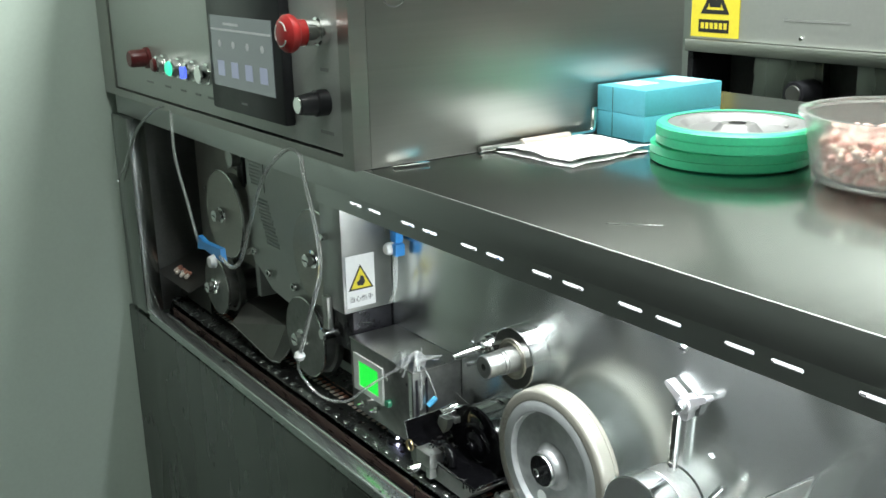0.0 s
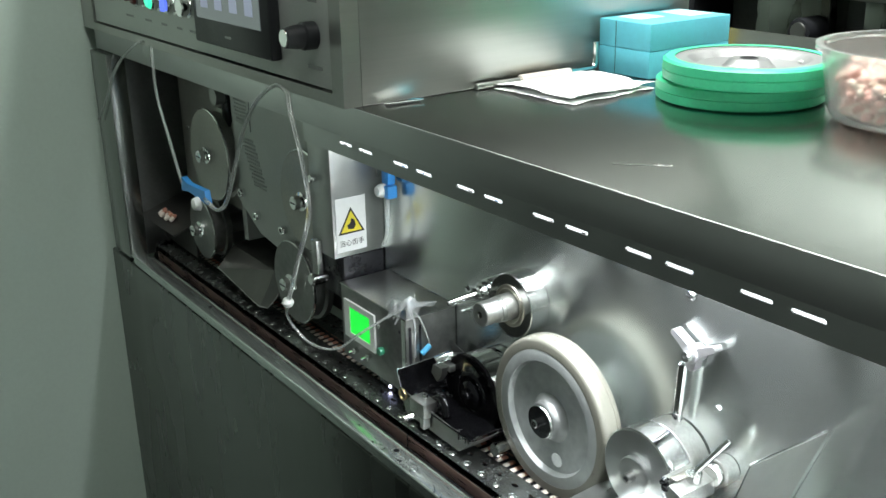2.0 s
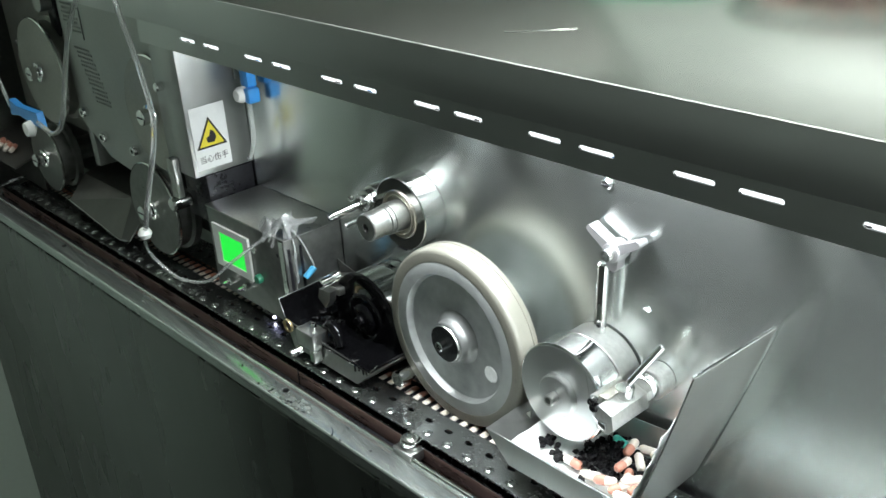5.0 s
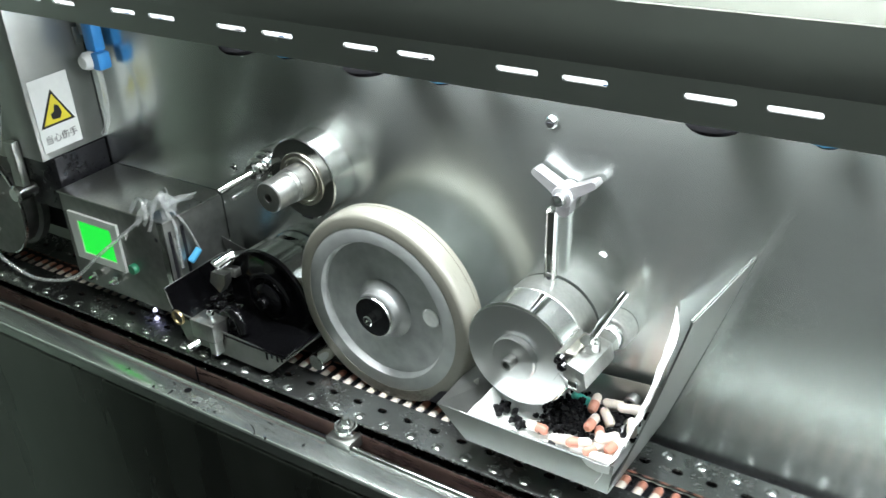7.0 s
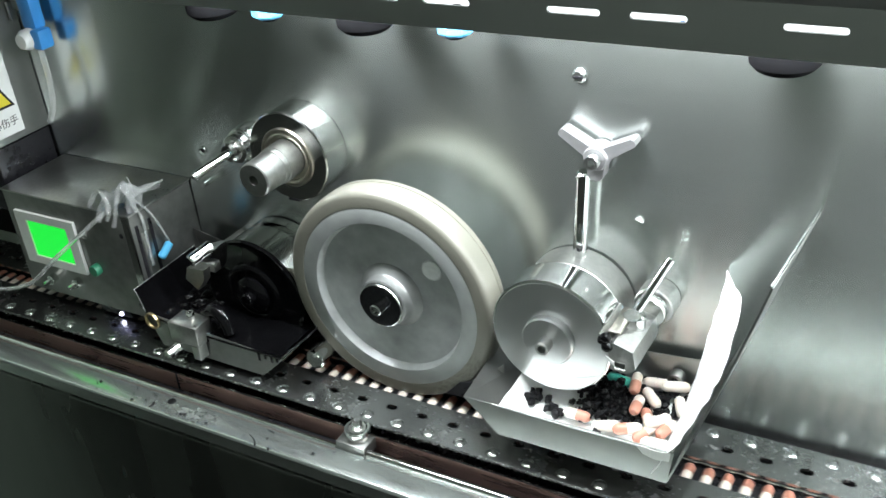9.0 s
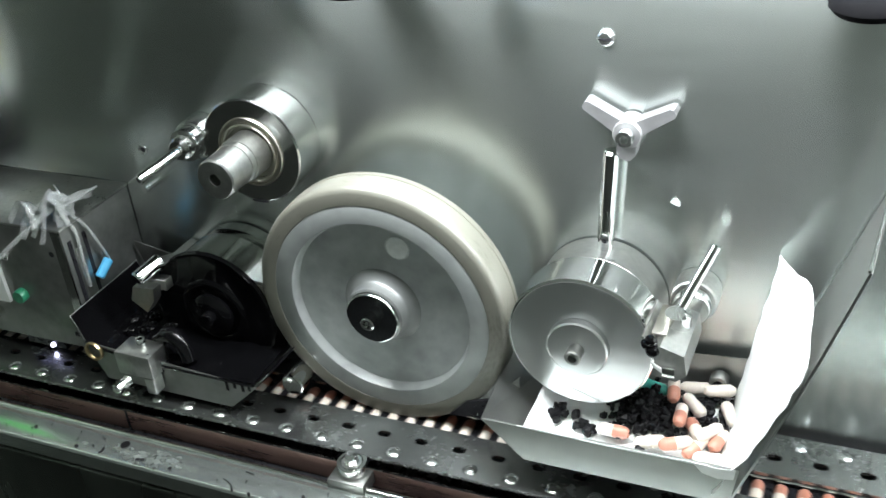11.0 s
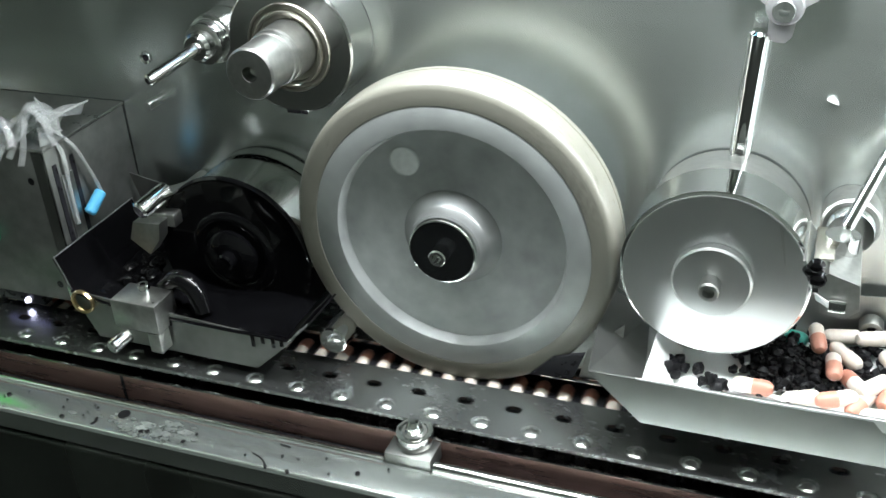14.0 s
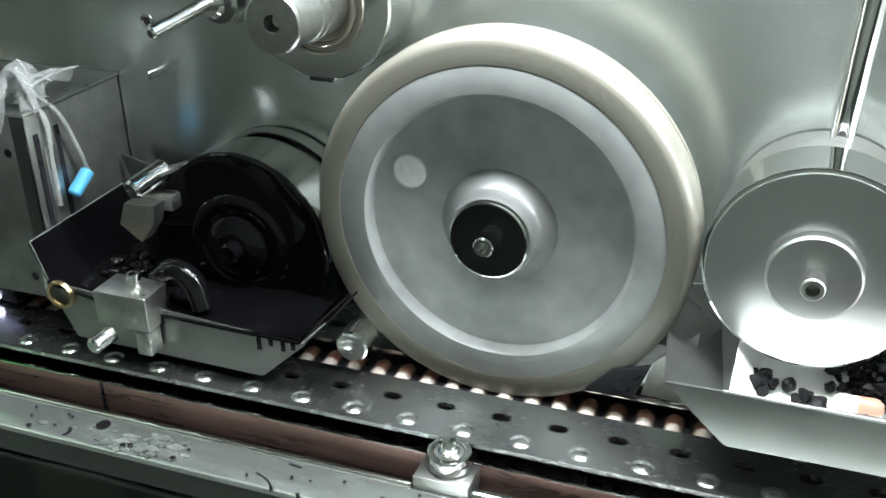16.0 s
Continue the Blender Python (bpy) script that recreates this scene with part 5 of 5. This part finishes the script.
def lamp_knobs(machine):
    """Clamp knobs hanging under the worktop behind the LED strip."""
    down = Matrix.Rotation(radians(-90), 4, "X")
    for x in (-0.128, -0.004, 0.250):
        k = part("clamp_knob", turned([(0, 0.066), (0.010, 0.0665), (0.0150, 0.066), (0.0178, 0.063), (0.0182, 0.059), (0.0165, 0.055), (0.007, 0.053), (0.007, 0.0020), (0, 0.0020)], 30, m=Matrix.Translation((x, -0.031, 1.2048)) @ down), M_KNOB, machine, "round black plastic clamp knob")
        part("knob_ring", turned([(0.0118, 0.0668), (0.0128, 0.0671), (0.0138, 0.0667)], 30, m=Matrix.Translation((x, -0.031, 1.2048)) @ down), M_STEEL, k)
        part("knob_nut", turned([(0, 0.0690), (0.0030, 0.0688), (0.0036, 0.0668)], 6, m=Matrix.Translation((x, -0.031, 1.2048)) @ down), M_BRASS, k)
    for x in (-0.080, 0.060, 0.313):
        k = part("star_nut", turned([(0, 0.064), (0.0095, 0.064), (0.0115, 0.062), (0.0115, 0.058), (0.0040, 0.057), (0.0040, 0.0020), (0, 0.0020)], 8, m=Matrix.Translation((x, -0.031, 1.2048)) @ down), M_SKYBLUE, machine, "small light blue star nut")
        part("cap", turned([(0, 0.0665), (0.0060, 0.0662), (0.0085, 0.0642)], 18, m=Matrix.Translation((x, -0.031, 1.2048)) @ down), M_KNOB, k, "black centre cap")


# ---- on the worktop ----
def worktop_things():
    z = TOPZ + 0.0003
    # spare wheels
    for i, (x, y, zz) in enumerate(((-0.003, 0.2015, z), (0.012, 0.194, z + 0.0220))):
        t = thing("spare_print_wheel", "spare alloy print wheel with green rubber tyre lying flat", "wheel", (x, y, zz), group="stack of spare wheels")
        m = Matrix.Diagonal((1, 1, 1.2, 1)) @ Matrix.Rotation(radians(90), 4, "X")
        part("tyre", turned([(0.072, 0.0005), (0.081, 0.0005), (0.0835, 0.002), (0.0840, 0.0085), (0.0833, 0.0088), (0.0833, 0.0093), (0.0840, 0.0096), (0.0835, 0.0160), (0.081, 0.0178), (0.072, 0.0178)], 96, m=m), M_GREENRUB, t, "green rubber tyre")
        part("disc", turned([(0.0718, 0.002), (0.0718, 0.0172), (0.061, 0.0172), (0.0585, 0.0165), (0.052, 0.011), (0.026, 0.010), (0.0245, 0.011), (0.018, 0.0168), (0.0092, 0.0168), (0.009, 0.004)], 80, m=m), M_ALU, t, "cast alloy disc")
        part("bore", turned([(0, 0.0035), (0.009, 0.0035)], 30, m=m), M_GAP, t)
        part("peg", rod((0.028, 0.045, 0.010), (0.028, 0.045, 0.016), 0.003), M_DULL, t)
    # turquoise boxes
    bx0, bx1, by0, by1 = -0.206, -0.126, 0.199, 0.330
    for i in range(2):
        t = thing("carton", "turquoise card box with a lid seam", "box", group="turquoise boxes")
        z0 = z + 0.0005 + i * 0.0305
        part("carton_body", box(bx0, bx1, by0, by1, z0, z0 + 0.0300, 0.0008), M_CYAN, t)
        part("lid_seam", box(bx0 + 0.0265, bx0 + 0.0272, by0 - 0.0004, by0 - 0.0001, z0 + 0.001, z0 + 0.029), M_GAP, t)
        if i:
            part("label_patch", box(bx0 + 0.008, bx0 + 0.045, by0 + 0.02, by0 + 0.06, z0 + 0.0302, z0 + 0.0306), M_WHITE, t)
            part("label_patch", box(bx0 + 0.012, bx0 + 0.060, by0 + 0.085, by0 + 0.122, z0 + 0.0302, z0 + 0.0306), M_WHITE, t)
    # folded tissue
    rng = random.Random(3)
    for k in range(2):
        rows = []
        for i in range(13):
            rows.append([])
            for j in range(13):
                u, v = i / 12, j / 12
                p = Vector((-0.198, 0.040)).lerp(Vector((-0.198, 0.165)), u).lerp(Vector((-0.082, 0.046)).lerp(Vector((-0.090, 0.170)), u), v)
                e = 0.003 * (i in (0, 12) or j in (0, 12))
                rows[-1].append((p.x + rng.uniform(-e, e) + 0.003 * k, p.y + rng.uniform(-e, e) - 0.004 * k, z + 0.001 + 0.0035 * (1 - k) + 0.004 * abs(math.sin(3.1 * u + 1) * math.sin(4 * v)) * (1 - k) + rng.uniform(0, 0.0006)))
        alone("tissue", sheet(rows, 0.0003), M_PAPER, "folded white paper tissue on the worktop", "tissue", group="tissues")
    # card, screwdriver, gauge pipe
    c = thing("instruction_card", "small folded cream and teal card", "card")
    part("card", sheet([[(-0.206, -0.098, z + 0.001), (-0.200, -0.058, z + 0.001)], [(-0.196, -0.101, z + 0.003), (-0.190, -0.060, z + 0.003)]], 0.0005), M_WHITE, c)
    part("stripe", sheet([[(-0.2045, -0.070, z + 0.002), (-0.201, -0.058, z + 0.002)], [(-0.193, -0.072, z + 0.0042), (-0.1895, -0.060, z + 0.0042)]], 0.0003), M_CYAN, c)
    s = thing("hex_key", "bent steel hex key lying by the cabinet", "tool")
    part("rod", hose([(-0.208 + 0.008, 0.150, z + 0.006), (-0.199, 0.175, z + 0.006), (-0.199, 0.185, z + 0.008), (-0.1995, 0.188, z + 0.018), (-0.2, 0.188, z + 0.036)], 0.0035), M_STEEL, s)
    r = thing("marker_rod", "steel marker rod with a pale grip", "tool")
    part("rod", rod((-0.2045, 0.018, z + 0.004), (-0.2, 0.075, z + 0.0045), 0.0035), M_DULL, r)
    part("grip", rod((-0.2, 0.075, z + 0.0055), (-0.199, 0.148, z + 0.0055), 0.005), M_CREAM, r)
    # bowl of capsules
    m = Matrix.Translation((0.182, 0.234, z)) @ Matrix.Scale(1.06, 4) @ Matrix.Rotation(radians(90), 4, "X")
    t = thing("plastic_bowl", "milky plastic bowl half full of loose capsules", "bowl")
    part("bowl", turned([(0, 0.0003), (0.069, 0.0003), (0.078, 0.004), (0.083, 0.013), (0.091, 0.060), (0.0965, 0.0615), (0.0965, 0.0655), (0.0905, 0.0655), (0.0892, 0.060), (0.0812, 0.014), (0.076, 0.0062), (0.068, 0.0022), (0, 0.0022)], 80, m=m), M_BOWL, t)
    base = capsule_mesh(0.0036, 0.018, 8)
    tmp = bpy.data.meshes.new("tmp")
    base.to_mesh(tmp)
    base.free()
    n = len(tmp.vertices)
    co = np.array([v.co for v in tmp.vertices])
    polys = [list(p.vertices) for p in tmp.polygons]
    bpy.data.meshes.remove(tmp)
    verts, faces = [], []
    for k in range(820):
        lay = k % 5
        rr = 0.072 * math.sqrt(rng.random()) if lay == 4 else 0.058 + 0.012 * rng.random() + lay * 0.0014
        a = rng.uniform(0, 6.283)
        p = Vector((0.182 + rr * math.cos(a), 0.234 + rr * math.sin(a), z + 0.009 + lay * 0.0078 + rng.uniform(0, 0.005)))
        q = Euler((rng.uniform(-0.7, 0.7), rng.uniform(-0.7, 0.7), rng.uniform(0, 6.28))).to_matrix()
        w = co @ np.array(q).T + np.array(p)
        faces += [[i + len(verts) for i in f] for f in polys]
        verts += [tuple(v) for v in w]
    me = bpy.data.meshes.new("loose_capsules")
    me.from_pydata(verts, [], faces)
    me.materials.append(M_MIXED)
    me.shade_smooth()
    tagged(new("loose_capsules", me), "heap of orange and cream capsules in the bowl", "capsules", kind="stuff")
    w = thing("worktop_scratch", "thin pale curved scratch on the worktop", "scratch")
    part("line", hose([(0.104, -0.080, z), (0.118, -0.069, z), (0.130, -0.058, z), (0.138, -0.048, z)], 0.0005, 5), M_STEEL, w)


# ---- the second machine behind ----
def far_machine():
    y = 0.95
    t = thing("second_printer", "second stainless machine standing behind with a yellow sign", "machine")
    # panel runs on upward, unseen, to lighten the worktop's reflection
    part("upper_panel", box(-0.735, 1.3, y, y + 0.35, 1.272, 2.35, 0.002), M_FARPANEL, t)
    part("ledge", box(-0.738, 1.3, y - 0.012, y + 0.35, 1.2475, 1.2715, 0.002), M_CAB, t)
    # the recess's shade is in the dark colours of its back and end
    part("recess", box(-0.735, 1.3, y + 0.12, y + 0.15, 0.5, 1.247), M_SHADESHEET, t)
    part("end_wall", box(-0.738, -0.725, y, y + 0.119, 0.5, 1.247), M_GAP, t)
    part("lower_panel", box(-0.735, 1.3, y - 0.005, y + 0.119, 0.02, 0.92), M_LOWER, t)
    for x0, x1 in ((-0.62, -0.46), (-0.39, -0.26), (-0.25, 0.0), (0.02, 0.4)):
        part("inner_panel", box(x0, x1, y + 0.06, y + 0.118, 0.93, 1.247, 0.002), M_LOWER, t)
    part("knob", turned([(0, y - 0.005), (0.022, y - 0.005), (0.024, y), (0.024, y + 0.05), (0, y + 0.05)], 30, at=(-0.475, 0, 1.185)), M_BLACK, t)
    part("knob_cap", turned([(0, y - 0.009), (0.015, y - 0.009), (0.016, y - 0.0055)], 30, at=(-0.475, 0, 1.185)), M_DULL, t)
    part("pin", rod((-0.61, y + 0.058, 1.15), (-0.61, y + 0.04, 1.15), 0.008), M_DULL, t)
    s = part("sign", box(-0.732, -0.612, y - 0.002, y - 0.0003, 1.277, 1.42), M_YELLOW, t, "yellow warning sign")
    part("triangle", slab([(-0.708, 1.322), (-0.636, 1.322), (-0.672, 1.385)], y - 0.0026, y - 0.0021, [[(-0.694, 1.330), (-0.650, 1.330), (-0.672, 1.368)]]), M_PRINT, s, smooth=False)
    part("symbol", box(-0.686, -0.658, y - 0.0026, y - 0.0021, 1.335, 1.350), M_PRINT, s)
    part("text_plate", box(-0.712, -0.636, y - 0.0026, y - 0.0021, 1.286, 1.311), M_PRINT, s)
    for i in range(6):
        part("text_bar", box(-0.706 + i * 0.0115, -0.698 + i * 0.0115, y - 0.0030, y - 0.0027, 1.293, 1.305), M_YELLOW, s)
    for x, w in ((-0.43, 0.12), (-0.44, 0.14), (-0.2, 0.12)):
        part("legend", box(x - w / 2, x + w / 2, y - 0.0008, y - 0.0002, 1.315 if w > 0.12 else 1.365, 1.320 if w > 0.12 else 1.372), M_PALEPRINT, t)
    for x in (-0.47, -0.27):
        part("screw", hexbolt((x, y - 0.0001, 1.285), 0.004, 0.003), M_CHROME, t)


room()
MACHINE = machine_body()
control_cabinet()
WHEEL, DRUM, ROLLER = print_wheel(), ink_drum(), steel_roller()
drive_hub()
controller_box()
warning_cover()
feed_bay()
hoses()
ink_tray()
y_bracket()
scraper()
bearing_stop()
catch_tray()
lamp_knobs(MACHINE)
worktop_things()
far_machine()
BELT = belt()


def motions():
    def spin(ob, first, speed, step=0.1):
        x, y, z = ob.location
        n = round(16.0 / step)
        walk(ob, [(16.0 * i / n, pose(x, y, z, 0, -(first + speed * 16.0 * i / n), 0)) for i in range(n + 1)])

    spin(WHEEL, 5.0 - 376.5 * 7.0, 376.5)
    spin(DRUM, 0.0, -560.0)
    spin(ROLLER, 20.0, -560.0)
    loop = PLATES * PLATE
    n, r = BELT_X1 - BELT_X0, (loop - 2 * (BELT_X1 - BELT_X0)) / (2 * math.pi)
    turns = (0.0, n, n + math.pi * r, 2 * n + math.pi * r, loop)
    # the drive hunts a little: each first half second runs four hundredths shorter than the second
    beats = [0.5 * i for i in range(33)]
    drive = [b - 0.02 * (i % 2) for i, b in enumerate(beats)]
    for k, plate in enumerate(BELT):
        s0 = k * PLATE + BELT_PHASE
        times = set(beats)
        for lap in range(-1, 3):
            for a, b, bent in ((turns[0], turns[1], 0), (turns[1], turns[2], 1), (turns[2], turns[3], 0), (turns[3], turns[4], 1)):
                for i in range(7 if bent else 2):
                    s = a + (b - a) * i / (6 if bent else 1) + lap * loop
                    t = float(np.interp((s - s0) / BELT_SPEED, drive, beats))
                    if 0.0 < t < 16.0:
                        times.add(round(t * FPS) / FPS)
        walk(plate, [(t, belt_pose(s0 + BELT_SPEED * float(np.interp(t, beats, drive)))) for t in sorted(times)])
        for curve in plate.animation_data.action.layers[0].strips[0].channelbag(plate.animation_data.action_slot).fcurves:
            for key in curve.keyframe_points:
                key.interpolation = "LINEAR"


# carrier plates: a front row hole stands at 0.0208 m at the clip's end
BELT_PHASE = (0.0208 - BELT_X0 - BELT_SPEED * 16.0) % PITCH
motions()
